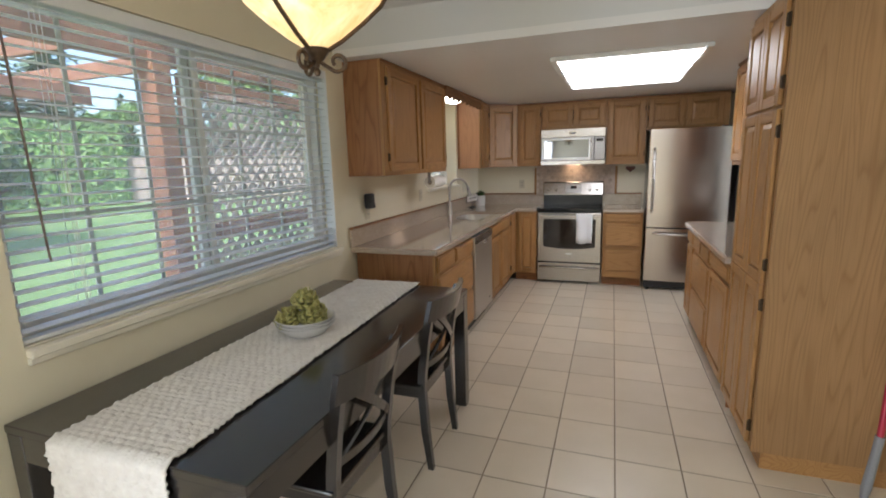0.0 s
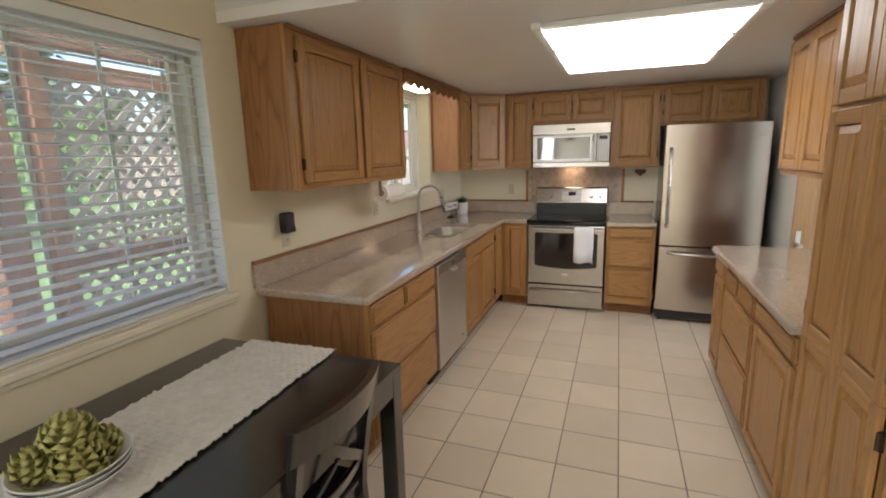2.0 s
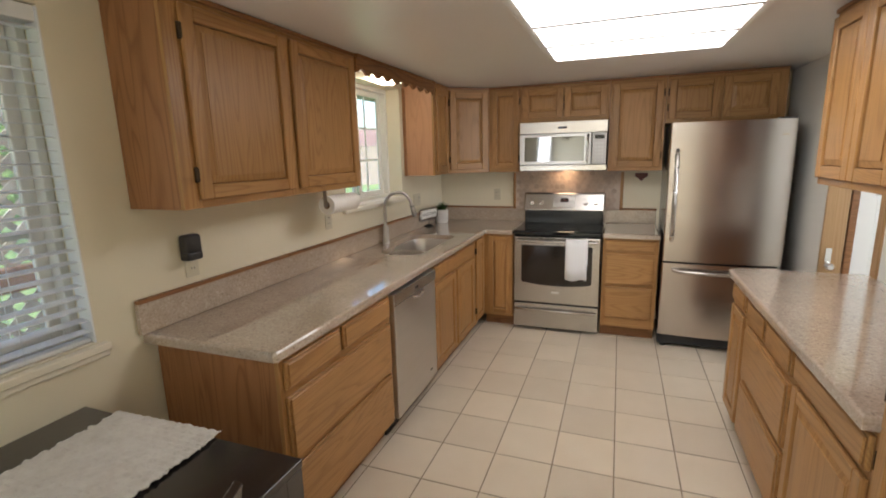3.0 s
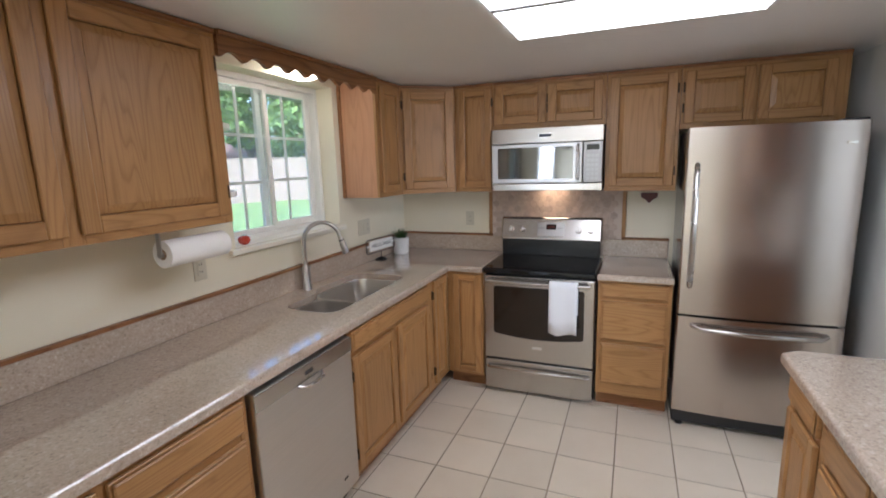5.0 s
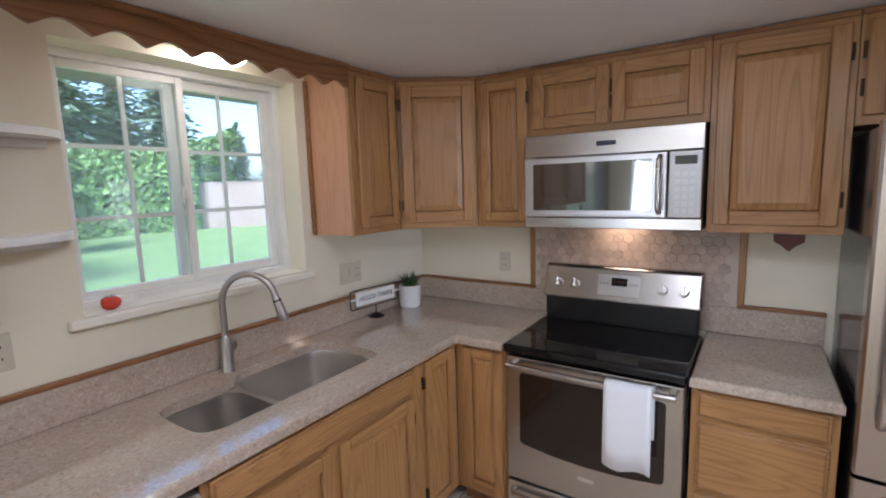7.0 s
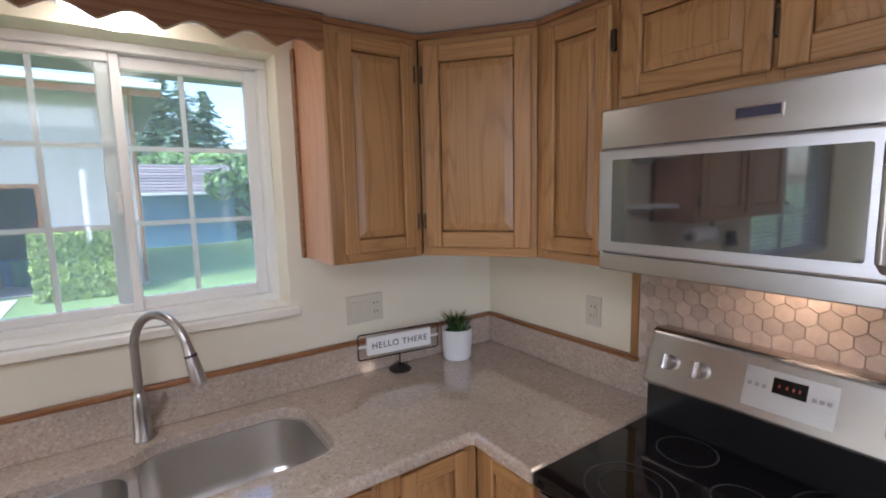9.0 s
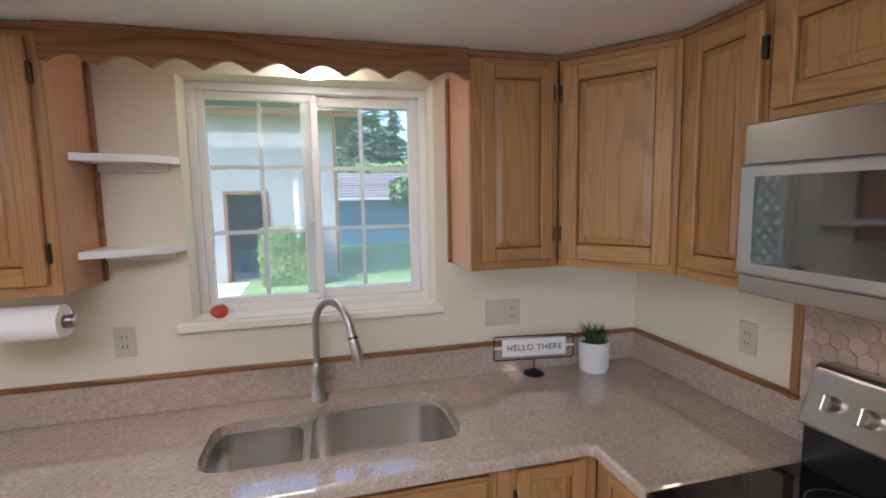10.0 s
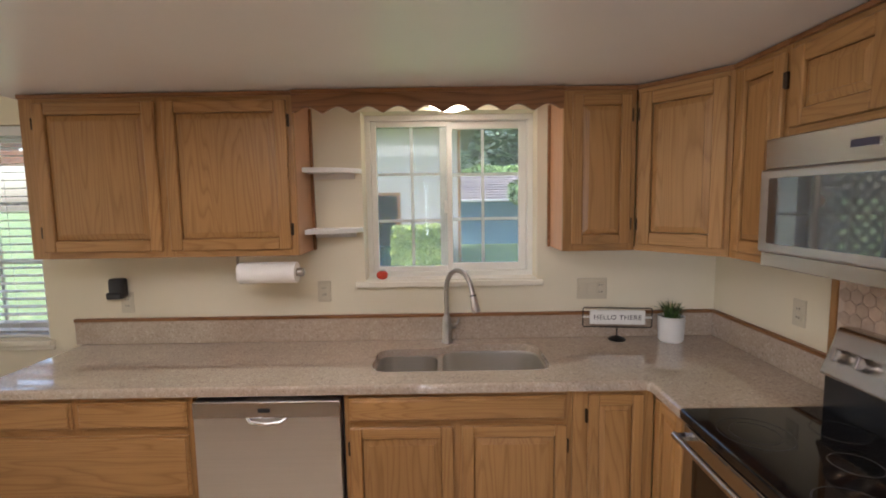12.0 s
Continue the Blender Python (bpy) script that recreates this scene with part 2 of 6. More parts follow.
def steel(name, axis, colour=(0.58, 0.56, 0.535), rough=0.3, lines=0.05):
    m = mat(name, colour, rough, 1.0)
    s = [420.0, 420.0, 420.0]
    s["xyz".index(axis)] = 2.0
    n = noise_of(m, coords(m, tuple(s)), 1.0, 2)
    w = noise_of(m, coords(m, (2, 2, 2)), 1.0, 3)
    skin(m, ramp(m, n, (0.3, tuple(x * 0.96 for x in colour)), (0.7, tuple(min(1, x * 1.03) for x in colour))),
         ramp(m, w, (0.3, rough - 0.015), (0.7, rough + 0.02)), n, lines, 0.0002)
    return m


steel_x = steel("brushed_steel_level", "x", (0.50, 0.47, 0.44), 0.25)
steel_z = steel("brushed_steel_upright", "z", (0.54, 0.515, 0.49), 0.27)
fridge_steel = steel("fridge_brushed_steel", "x", (0.51, 0.455, 0.42), 0.22)
sink_steel = steel("sink_satin_steel", "x", (0.68, 0.655, 0.62), 0.3)
nickel = steel("brushed_nickel", "z", (0.42, 0.395, 0.37), 0.28)
chrome = mat("polished_chrome", (0.75, 0.74, 0.73), 0.12, 1.0)
black_glass = mat("black_ceramic_glass", (0.006, 0.006, 0.007), 0.06)
oven_glass = mat("dark_oven_glass", (0.02, 0.012, 0.008), 0.08)
mirror_glass = mat("tinted_microwave_glass", (0.03, 0.03, 0.032), 0.04, IOR=2.1, Specular_IOR_Level=0.7)
black_enamel = mat("black_enamel", (0.012, 0.012, 0.013), 0.22)
black_plastic = mat("black_plastic", (0.02, 0.02, 0.021), 0.45)
gloss_black = mat("gloss_black_fridge_side", (0.03, 0.03, 0.032), 0.13)
grey_side = mat("dark_grey_painted_steel", (0.035, 0.035, 0.037), 0.42)
white_plastic = mat("almond_white_plastic", (0.62, 0.57, 0.44), 0.3)
bright_plastic = mat("white_plastic", (0.8, 0.8, 0.78), 0.4)
hinge_mat = mat("dark_bronze_hinge", (0.06, 0.04, 0.025), 0.42, 0.8)
ring_print = mat("grey_cooktop_print", (0.045, 0.045, 0.048), 0.2)
red_digits = mat("red_display_digits", (0.3, 0.03, 0.02), 0.5)
red_digits.node_tree.nodes["Principled BSDF"].inputs["Emission Color"].default_value = (1, 0.12, 0.05, 1)
red_digits.node_tree.nodes["Principled BSDF"].inputs["Emission Strength"].default_value = 0.008

hex_mat = mat("beige_stone_hexagon", (0.42, 0.31, 0.24), 0.45)
v = coords(hex_mat, (1, 1, 1), 50)
oi = hex_mat.node_tree.nodes.new("ShaderNodeObjectInfo")
c = ramp(hex_mat, noise_of(hex_mat, v, 28, 5, 0.65), (0.3, (0.45, 0.345, 0.275)), (0.55, (0.53, 0.42, 0.34)), (0.75, (0.60, 0.49, 0.40)))
skin(hex_mat, blend(hex_mat, 1.0, c, ramp(hex_mat, oi.outputs["Random"], (0.0, 0.82), (1.0, 1.1)), "MULTIPLY"), None, noise_of(hex_mat, v, 60, 4), 0.15, 0.002)
hex_grout = mat("pale_hexagon_grout", (0.60, 0.51, 0.43), 0.85)

ebony = mat("black_brown_stained_wood", (0.022, 0.018, 0.017), 0.3)
v = coords(ebony, (14, 1.2, 14), 20)
n_ = noise_of(ebony, v, 3, 4)
skin(ebony, ramp(ebony, n_, (0.3, (0.014, 0.012, 0.012)), (0.7, (0.024, 0.021, 0.021))), ramp(ebony, n_, (0.3, 0.2), (0.7, 0.25)), n_, 0.02, 0.0004)
eb = ebony.node_tree.nodes["Principled BSDF"]
eb.inputs["Coat Weight"].default_value, eb.inputs["Coat Roughness"].default_value = 0.8, 0.16
runner_mat = mat("cream_woven_cotton", (0.74, 0.68, 0.59), 0.95, Sheen_Weight=0.3)
v = coords(runner_mat)
n_ = noise_of(runner_mat, coords(runner_mat, (70, 150, 70)), 1, 3)
skin(runner_mat, ramp(runner_mat, noise_of(runner_mat, v, 22, 4), (0.3, (0.66, 0.62, 0.57)), (0.7, (0.77, 0.74, 0.69))), None, n_, 0.8, 0.004)
towel_mat = mat("white_terry_towel", (0.82, 0.82, 0.83), 0.95, Sheen_Weight=0.3)
skin(towel_mat, None, None, noise_of(towel_mat, coords(towel_mat), 420, 3), 0.6, 0.002)
paper_mat = mat("white_kitchen_paper", (0.86, 0.83, 0.78), 0.9)
skin(paper_mat, None, None, noise_of(paper_mat, coords(paper_mat), 160, 2), 0.3, 0.002)
ceramic = mat("white_glazed_ceramic", (0.78, 0.77, 0.75), 0.25)
skin(ceramic, ramp(ceramic, noise_of(ceramic, coords(ceramic), 12, 3), (0.3, (0.74, 0.73, 0.71)), (0.7, (0.82, 0.81, 0.79))))
artichoke_mat = mat("olive_green_artichoke", (0.27, 0.25, 0.06), 0.5)
v = coords(artichoke_mat, (1, 1, 1), 30)
skin(artichoke_mat, ramp(artichoke_mat, noise_of(artichoke_mat, v, 45, 4), (0.3, (0.28, 0.27, 0.075)), (0.6, (0.46, 0.43, 0.15)), (0.75, (0.58, 0.54, 0.24))), None, noise_of(artichoke_mat, v, 90, 2), 0.3, 0.002)
bronze = mat("oil_rubbed_bronze_iron", (0.10, 0.065, 0.04), 0.45, 0.7)
skin(bronze, ramp(bronze, noise_of(bronze, coords(bronze), 30, 4), (0.3, (0.055, 0.035, 0.022)), (0.7, (0.15, 0.10, 0.06))))
amber = mat("amber_alabaster_glass", (0.75, 0.52, 0.24), 0.35)
v = coords(amber)
n_ = noise_of(amber, v, 9, 4, 0.6, 1.0)
b_ = amber.node_tree.nodes["Principled BSDF"]
tie(amber, ramp(amber, n_, (0.3, (0.9, 0.52, 0.17)), (0.55, (1.0, 0.73, 0.34)), (0.7, (1.0, 0.85, 0.55))), b_.inputs["Emission Color"])
b_.inputs["Emission Strength"].default_value = LAMP
tie(amber, ramp(amber, n_, (0.3, (0.6, 0.36, 0.13)), (0.7, (0.8, 0.66, 0.4))), b_.inputs["Base Color"])


def glow(name, colour, strength):
    m = mat(name, (0.8, 0.8, 0.78), 0.4)
    b = m.node_tree.nodes["Principled BSDF"]
    b.inputs["Emission Color"].default_value = (*colour, 1)
    b.inputs["Emission Strength"].default_value = strength
    return m


panel_glow = glow("lit_ceiling_diffuser", (1.0, 0.97, 0.92), PANEL)
dome_glow = glow("lit_opal_dome", (1.0, 0.86, 0.66), DOME)
hood_glow = glow("lit_hood_bulb", (1.0, 0.70, 0.42), HOOD)

pane_mat = bpy.data.materials.new("clear_window_glass")
pane_mat.use_nodes = True
n = pane_mat.node_tree.nodes
n.remove(n["Principled BSDF"])
tr, gl, fr, mx = (n.new("ShaderNodeBsdf" + k) if k[0] != "!" else n.new("ShaderNode" + k[1:]) for k in ("Transparent", "Glossy", "!LayerWeight", "!MixShader"))
gl.inputs["Roughness"].default_value = 0.02
tr.inputs["Color"].default_value = (0.93, 0.96, 0.96, 1)
fr.inputs["Blend"].default_value = 0.5
gloss = calc(pane_mat, "ADD", calc(pane_mat, "MULTIPLY", calc(pane_mat, "POWER", fr.outputs["Facing"], 5.0), 0.5), 0.025)
tie(pane_mat, gloss, mx.inputs[0])
tie(pane_mat, tr.outputs[0], mx.inputs[1])
tie(pane_mat, gl.outputs[0], mx.inputs[2])
# translucent share veils the view: bright window haze put into the glass
hazed, haze = n.new("ShaderNodeMixShader"), n.new("ShaderNodeBsdfTranslucent")
haze.inputs["Color"].default_value = (0.85, 0.88, 0.9, 1)
hazed.inputs[0].default_value = 0.12
tie(pane_mat, mx.outputs[0], hazed.inputs[1])
tie(pane_mat, haze.outputs[0], hazed.inputs[2])
tie(pane_mat, hazed.outputs[0], n["Material Output"].inputs["Surface"])

cedar = oak("weathered_cedar", "z", (0.36, 0.16, 0.085), (0.22, 0.085, 0.045), 0.7)
cedar_y = oak("weathered_cedar_beam", "y", (0.33, 0.15, 0.085), (0.2, 0.085, 0.05), 0.7)
cedar_x = oak("weathered_cedar_rafter", "x", (0.33, 0.15, 0.085), (0.2, 0.085, 0.05), 0.7)
lattice_mat = mat("grey_brown_lattice", (0.2, 0.165, 0.15), 0.8)
skin(lattice_mat, ramp(lattice_mat, noise_of(lattice_mat, coords(lattice_mat), 8, 4), (0.3, (0.44, 0.38, 0.34)), (0.7, (0.60, 0.53, 0.48))))
lawn = mat("mown_lawn", (0.09, 0.17, 0.03), 0.9)
v = coords(lawn)
c = ramp(lawn, noise_of(lawn, v, 0.7, 4), (0.3, (0.14, 0.235, 0.065)), (0.6, (0.2, 0.30, 0.10)), (0.8, (0.27, 0.32, 0.14)))
c = blend(lawn, 0.6, c, ramp(lawn, noise_of(lawn, v, 60, 3), (0.3, 0.65), (0.7, 1.25)), "MULTIPLY")
skin(lawn, c, None, noise_of(lawn, v, 90, 3), 0.8, 0.02)


def leafage(name, dark, light):
    m = mat(name, light, 0.55)
    gi = m.node_tree.nodes.new("ShaderNodeNewGeometry")
    c = ramp(m, gi.outputs["Random Per Island"], (0.0, dark), (0.6, light), (1.0, tuple(min(1, x * 1.5) for x in light)))
    skin(m, blend(m, 0.5, c, ramp(m, noise_of(m, coords(m), 1.5, 3), (0.3, 0.7), (0.7, 1.2)), "MULTIPLY"))
    return m


hedge_leaf = leafage("laurel_leaf", (0.06, 0.11, 0.03), (0.15, 0.26, 0.065))
bush_leaf = leafage("boxwood_leaf", (0.10, 0.15, 0.03), (0.26, 0.34, 0.08))
fir_leaf = leafage("fir_needles", (0.09, 0.14, 0.10), (0.2, 0.27, 0.18))
maple_leaf = leafage("broadleaf", (0.06, 0.11, 0.03), (0.14, 0.23, 0.06))
succulent = leafage("green_succulent_leaf", (0.02, 0.05, 0.012), (0.06, 0.12, 0.03))
# near-black: shade inside the hedges put into colour; also the pot's soil
hedge_shade_soil = mat("hedge_shade_twigs", (0.02, 0.03, 0.012), 0.95)
bark = mat("brown_bark", (0.09, 0.06, 0.04), 0.9)
skin(bark, None, None, noise_of(bark, coords(bark, (8, 8, 1.5)), 3, 4), 0.8, 0.03)
fence_mat = oak("weathered_fence_board", "z", (0.42, 0.33, 0.28), (0.31, 0.23, 0.19), 0.85)
stucco = mat("cream_stucco", (0.60, 0.55, 0.48), 0.85)
skin(stucco, ramp(stucco, noise_of(stucco, coords(stucco), 0.8, 4), (0.3, (0.43, 0.385, 0.335)), (0.7, (0.49, 0.445, 0.395))), None, noise_of(stucco, coords(stucco), 60, 3), 0.4, 0.006)
blue_siding = mat("blue_painted_siding", (0.16, 0.30, 0.42), 0.65)
skin(blue_siding, ramp(blue_siding, noise_of(blue_siding, coords(blue_siding), 1.5, 3), (0.3, (0.14, 0.27, 0.38)), (0.7, (0.18, 0.33, 0.46))))
shingle = mat("grey_brown_shingle", (0.18, 0.15, 0.145), 0.9)
oi = shingle.node_tree.nodes.new("ShaderNodeNewGeometry")
skin(shingle, ramp(shingle, oi.outputs["Random Per Island"], (0.0, (0.12, 0.10, 0.10)), (1.0, (0.23, 0.19, 0.185))), None, noise_of(shingle, coords(shingle), 90, 3), 0.5, 0.01)
red_roof = mat("brown_red_roofing", (0.27, 0.16, 0.14), 0.9)
skin(red_roof, ramp(red_roof, noise_of(red_roof, coords(red_roof, (2, 2, 12)), 1, 4), (0.3, (0.21, 0.12, 0.11)), (0.7, (0.33, 0.2, 0.18))))
concrete = mat("grey_concrete", (0.5, 0.48, 0.45), 0.85)
skin(concrete, ramp(concrete, noise_of(concrete, coords(concrete), 2, 5), (0.3, (0.42, 0.40, 0.37)), (0.7, (0.55, 0.53, 0.50))), None, noise_of(concrete, coords(concrete), 80, 3), 0.3, 0.004)
garage_dimness = mat("dim_garage_interior", (0.10, 0.095, 0.09), 0.9)
red_metal = mat("red_enamel_chest", (0.35, 0.02, 0.03), 0.4)
blue_plastic = mat("blue_plastic_bin", (0.03, 0.12, 0.3), 0.5)
green_plastic = mat("green_plastic_bin", (0.03, 0.2, 0.12), 0.5)
eave_grey = mat("grey_painted_eave", (0.22, 0.205, 0.195), 0.8)
tomato = mat("red_glazed_ornament", (0.62, 0.06, 0.03), 0.25)
leaf_green = mat("green_ornament_leaf", (0.08, 0.2, 0.04), 0.4)
rust = mat("dark_red_painted_wood", (0.13, 0.028, 0.016), 0.45)
black_iron = mat("black_wire_iron", (0.015, 0.015, 0.015), 0.5, 0.3)
sign_white = mat("white_sign_board", (0.8, 0.79, 0.76), 0.55)
ink = mat("black_sign_ink", (0.02, 0.02, 0.02), 0.7)
pole_red = mat("red_metal_pole", (0.38, 0.02, 0.05), 0.35)
pole_grey = mat("grey_plastic_grip", (0.22, 0.22, 0.23), 0.5)
mortar = mat("shade_grey", (0.3, 0.29, 0.28), 0.8)
badge_blue = mat("dark_blue_badge", (0.03, 0.03, 0.06), 0.3)

# ---- the large structure ----
W, BACK, RIGHT, CEIL, HIGH = -1.30, 6.855, 1.76, 2.205, 2.46     # wall faces and ceilings
NEAR, FARX = -2.4, 2.9                                          # dining room's other walls
DY0, DY1, DZ0, DZ1 = 1.335, 3.195, 0.955, 2.115                    # dining window
KY0, KY1, KZ0, KZ1 = 4.945, 5.88, 1.25, 2.155                 # kitchen window


def structure(name, bm, mats, label, category="wall", **k):
    return tagged(part(name, bm, mats, **k), label, category, kind="structure")


structure("wall_west", boxes((W - 0.22, W, NEAR - 0.16, -2.2, -0.2, HIGH + 0.1), (W - 0.22, W, -2.2, -0.2, 2.06, HIGH + 0.1), (W - 0.22, W, -0.2, DY0, -0.2, HIGH + 0.1), (W - 0.22, W, DY0, DY1, -0.2, DZ0), (W - 0.22, W, DY0, DY1, DZ1, HIGH + 0.1),
    (W - 0.22, W, DY1, KY0, -0.2, HIGH + 0.1), (W - 0.22, W, KY0, KY1, -0.2, KZ0), (W - 0.22, W, KY0, KY1, KZ1, HIGH + 0.1), (W - 0.22, W, KY1, BACK + 0.16, -0.2, HIGH + 0.1)),
    wall_paint, "cream painted wall with two windows and a patio door")
structure("wall_north", boxes((W, 4.6, BACK, BACK + 0.16, -0.2, HIGH + 0.1)), wall_paint, "cream painted wall behind the range and fridge")
structure("wall_east", boxes((RIGHT, RIGHT + 0.12, 2.87, 5.15, 0, HIGH + 0.1), (RIGHT, RIGHT + 0.12, 5.15, 5.87, 2.04, HIGH + 0.1), (RIGHT, RIGHT + 0.12, 5.87, BACK, 0, HIGH + 0.1)),
    pale_paint, "pale painted wall with a doorway beside the fridge")
structure("wall_utility", boxes((4.44, 4.6, 2.87, 3.7, -0.2, HIGH + 0.1), (4.44, 4.6, 5.2, BACK, -0.2, HIGH + 0.1), (4.44, 4.6, 3.7, 5.2, -0.2, 1.0), (4.44, 4.6, 3.7, 5.2, 2.1, HIGH + 0.1), (RIGHT + 0.12, 4.44, 2.87, 2.99, -0.2, HIGH + 0.1)), pale_paint, "pale walls of the utility room with a window")
structure("wall_east_dining", boxes((FARX, FARX + 0.12, NEAR - 0.16, 2.87, -0.2, HIGH + 0.1)), wall_paint, "cream painted dining room wall")
structure("wall_south", boxes((W, FARX, NEAR - 0.16, NEAR, -0.2, HIGH + 0.1)), wall_paint, "plain cream painted dining room wall")
structure("floor", boxes((W, 4.44, NEAR, BACK, -0.2, -0.0045)), grout, "brown grout bed under the floor tiles", "floor")
structure("ceiling", boxes((W, RIGHT, 3.30, BACK, CEIL, CEIL + 0.05)), ceil_smooth, "glossy white lowered kitchen ceiling", "ceiling")
structure("ceiling_dining", boxes((W, FARX, NEAR, 3.30, HIGH, HIGH + 0.1), (RIGHT + 0.12, 4.44, 2.99, BACK, HIGH, HIGH + 0.1), (W, RIGHT, 3.30, 3.36, CEIL + 0.05, HIGH)),
    ceil_rough, "textured white dining room ceiling with a drop to the kitchen", "ceiling")

# patio door behind the walk and the utility room's window, with the daylight that comes through them
def glazed(name, x, y, z, rz, w, h, low, energy, label, category):
    """A two-leaf glazed frame; local x along the wall, the daylight lamp faces local +y."""
    t = thing(name, x, y, z, rz, label, category, kind="structure")
    part("door_frame" if category == "door" else "window_frame", boxes((-w / 2, -w / 2 + 0.07, -0.05, 0.05, 0, h), (w / 2 - 0.07, w / 2, -0.05, 0.05, 0, h), (-w / 2 + 0.07, w / 2 - 0.07, -0.05, 0.05, h - 0.07, h), (-w / 2 + 0.07, w / 2 - 0.07, -0.05, 0.05, 0, low), (-0.05, 0.05, -0.045, 0.045, low, h - 0.07)), white_trim, t)
    for x0, x1 in ((-w / 2 + 0.07, -0.05), (0.05, w / 2 - 0.07)):
        part("pane", boxes((x0, x1, -0.004, 0.004, low, h - 0.07)), pane_mat, t).visible_shadow = False
    lamp_ = new(name + "_daylight", bpy.data.lights.new(name + "_daylight", "AREA"))
    lamp_.data.shape, lamp_.data.size, lamp_.data.size_y, lamp_.data.energy, lamp_.data.color = "RECTANGLE", w - 0.2, h - 0.15, energy, (0.92, 0.97, 1.0)
    m = pose(x, y, z, 0, 0, rz)
    a, b = m @ Vector((0, 0.06, h / 2)), m @ Vector((0, 3, h / 2 - 0.2))
    lamp_.matrix_world = look(tuple(a), tuple(b))


glazed("patio_door", W - 0.08, -1.2, 0, -90, 2.0, 2.06, 0.08, PATIO, "white framed glass patio door", "door")
glazed("window_3", 4.52, 4.45, 1.0, 90, 1.5, 1.1, 0.06, UTILITY, "white framed window of the utility room", "window")

# windows


def window(name, y0, y1, z0, z1, cols, rows, label, depth=0.10, lip=0.0):
    """Two sashes with grids in a cream reveal. Local x runs along the wall, y into it."""
    t = thing(name, W, y0, z0, 90, label, "window", kind="structure")
    w, h, mid = y1 - y0, z1 - z0, 0.48
    part("window_frame", boxes((0, w, depth - 0.02, depth + 0.05, 0, 0.03), (0, w, depth - 0.02, depth + 0.05, h - 0.03, h), (0, 0.03, depth - 0.02, depth + 0.05, 0.03, h - 0.03), (w - 0.03, w, depth - 0.02, depth + 0.05, 0.03, h - 0.03), bevel=0.003), white_trim, t)
    m = w * mid
    for k, (a, b, d) in enumerate(((0.03, m + 0.035, depth), (m - 0.035, w - 0.03, depth + 0.028))):
        s = 0.042 if k else 0.03
        lo, hi = 0.03, h - 0.03
        sash = part("sash", boxes((a, a + s, d, d + 0.025, lo, hi), (b - s, b, d, d + 0.025, lo, hi), (a + s, b - s, d, d + 0.025, lo, lo + s), (a + s, b - s, d, d + 0.025, hi - s, hi), bevel=0.003), white_trim, t)
        part("pane", boxes((a + s, b - s, d + 0.010, d + 0.014, lo + s, hi - s)), pane_mat, sash).visible_shadow = False
        gw, gh = b - a - 2 * s, hi - lo - 2 * s
        for c in range(1, cols):
            x = a + s + gw * c / cols
            part("muntin", boxes((x - 0.008, x + 0.008, d + 0.015, d + 0.022, lo + s, hi - s)), white_trim, sash)
        for r in range(1, rows):
            z = lo + s + gh * r / rows
            part("muntin", boxes((a + s, b - s, d + 0.0155, d + 0.0215, z - 0.008, z + 0.008)), white_trim, sash)
    bm = boxes((m - 0.012, m + 0.004, depth - 0.014, depth, h * 0.40, h * 0.40 + 0.07), (m - 0.010, m + 0.002, depth - 0.03, depth - 0.014, h * 0.40 + 0.02, h * 0.40 + 0.055), bevel=0.003)
    part("latch", bm, white_trim, t, "white sash lock")
    part("window_sill", boxes((-lip, w + 0.03, -0.035, 0.0, -0.03, 0.0), (0, w, 0.0, depth - 0.02, -0.0, 0.006), bevel=0.004), cream_trim, t, "cream painted sill")
    return t


window("window_1", DY0, DY1, DZ0, DZ1, 3, 3, "white sliding window with grids behind blinds")
kw = window("window_2", KY0, KY1, KZ0, KZ1, 2, 3, "white sliding window with grids above the sink", depth=0.14, lip=0.05)
part("apron", boxes((0.0, DY1 - DY0 + 0.03, -0.018, 0.0, -0.055, -0.032), bevel=0.003), cream_trim, bpy.data.objects["window_1"])

# blinds
bl = thing("window_blind", W, DY0, DZ0, 90, "white slatted faux-wood blind, lowered and open", "blind")
bw, bh = DY1 - DY0, DZ1 - DZ0
part("headrail", boxes((0.006, bw - 0.006, 0.005, 0.06, bh - 0.055, bh - 0.004), bevel=0.003), slat_mat, bl)
bm = bmesh.new()
prof = [(-0.025, 0.0), (-0.012, 0.0018), (0.0, 0.0025), (0.012, 0.0018), (0.025, 0.0)]
tilt = radians(4)
rot = [(p * math.cos(tilt) - q * math.sin(tilt), p * math.sin(tilt) + q * math.cos(tilt)) for p, q in prof + [(p, q - 0.0024) for p, q in prof[::-1]]]
a_ = [bm.verts.new((0.008, y, z)) for y, z in rot]
b_ = [bm.verts.new((bw - 0.008, y, z)) for y, z in rot]
for i in range(10):
    bm.faces.new((a_[i], b_[i], b_[(i + 1) % 10], a_[(i + 1) % 10]))
bm.faces.new(a_[::-1]), bm.faces.new(b_)
first = part("slat", bm, slat_mat, bl, loc=(0, 0.034, 0.05))
N_SLAT = 25
for k in range(1, N_SLAT):
    twin(first, (0, 0.034, 0.05 + k * (bh - 0.12) / (N_SLAT - 1)))
part("bottom_rail", boxes((0.008, bw - 0.008, 0.012, 0.056, 0.008, 0.024), bevel=0.004), slat_mat, bl)
for x in (0.22, bw / 2, bw - 0.22):
    bm = bmesh.new()
    for y in (0.008, 0.060):
        tube(bm, [(x, y, 0.02), (x, y, bh - 0.05)], 0.0011, 5)
    part("ladder_cord", bm, slat_mat, bl)
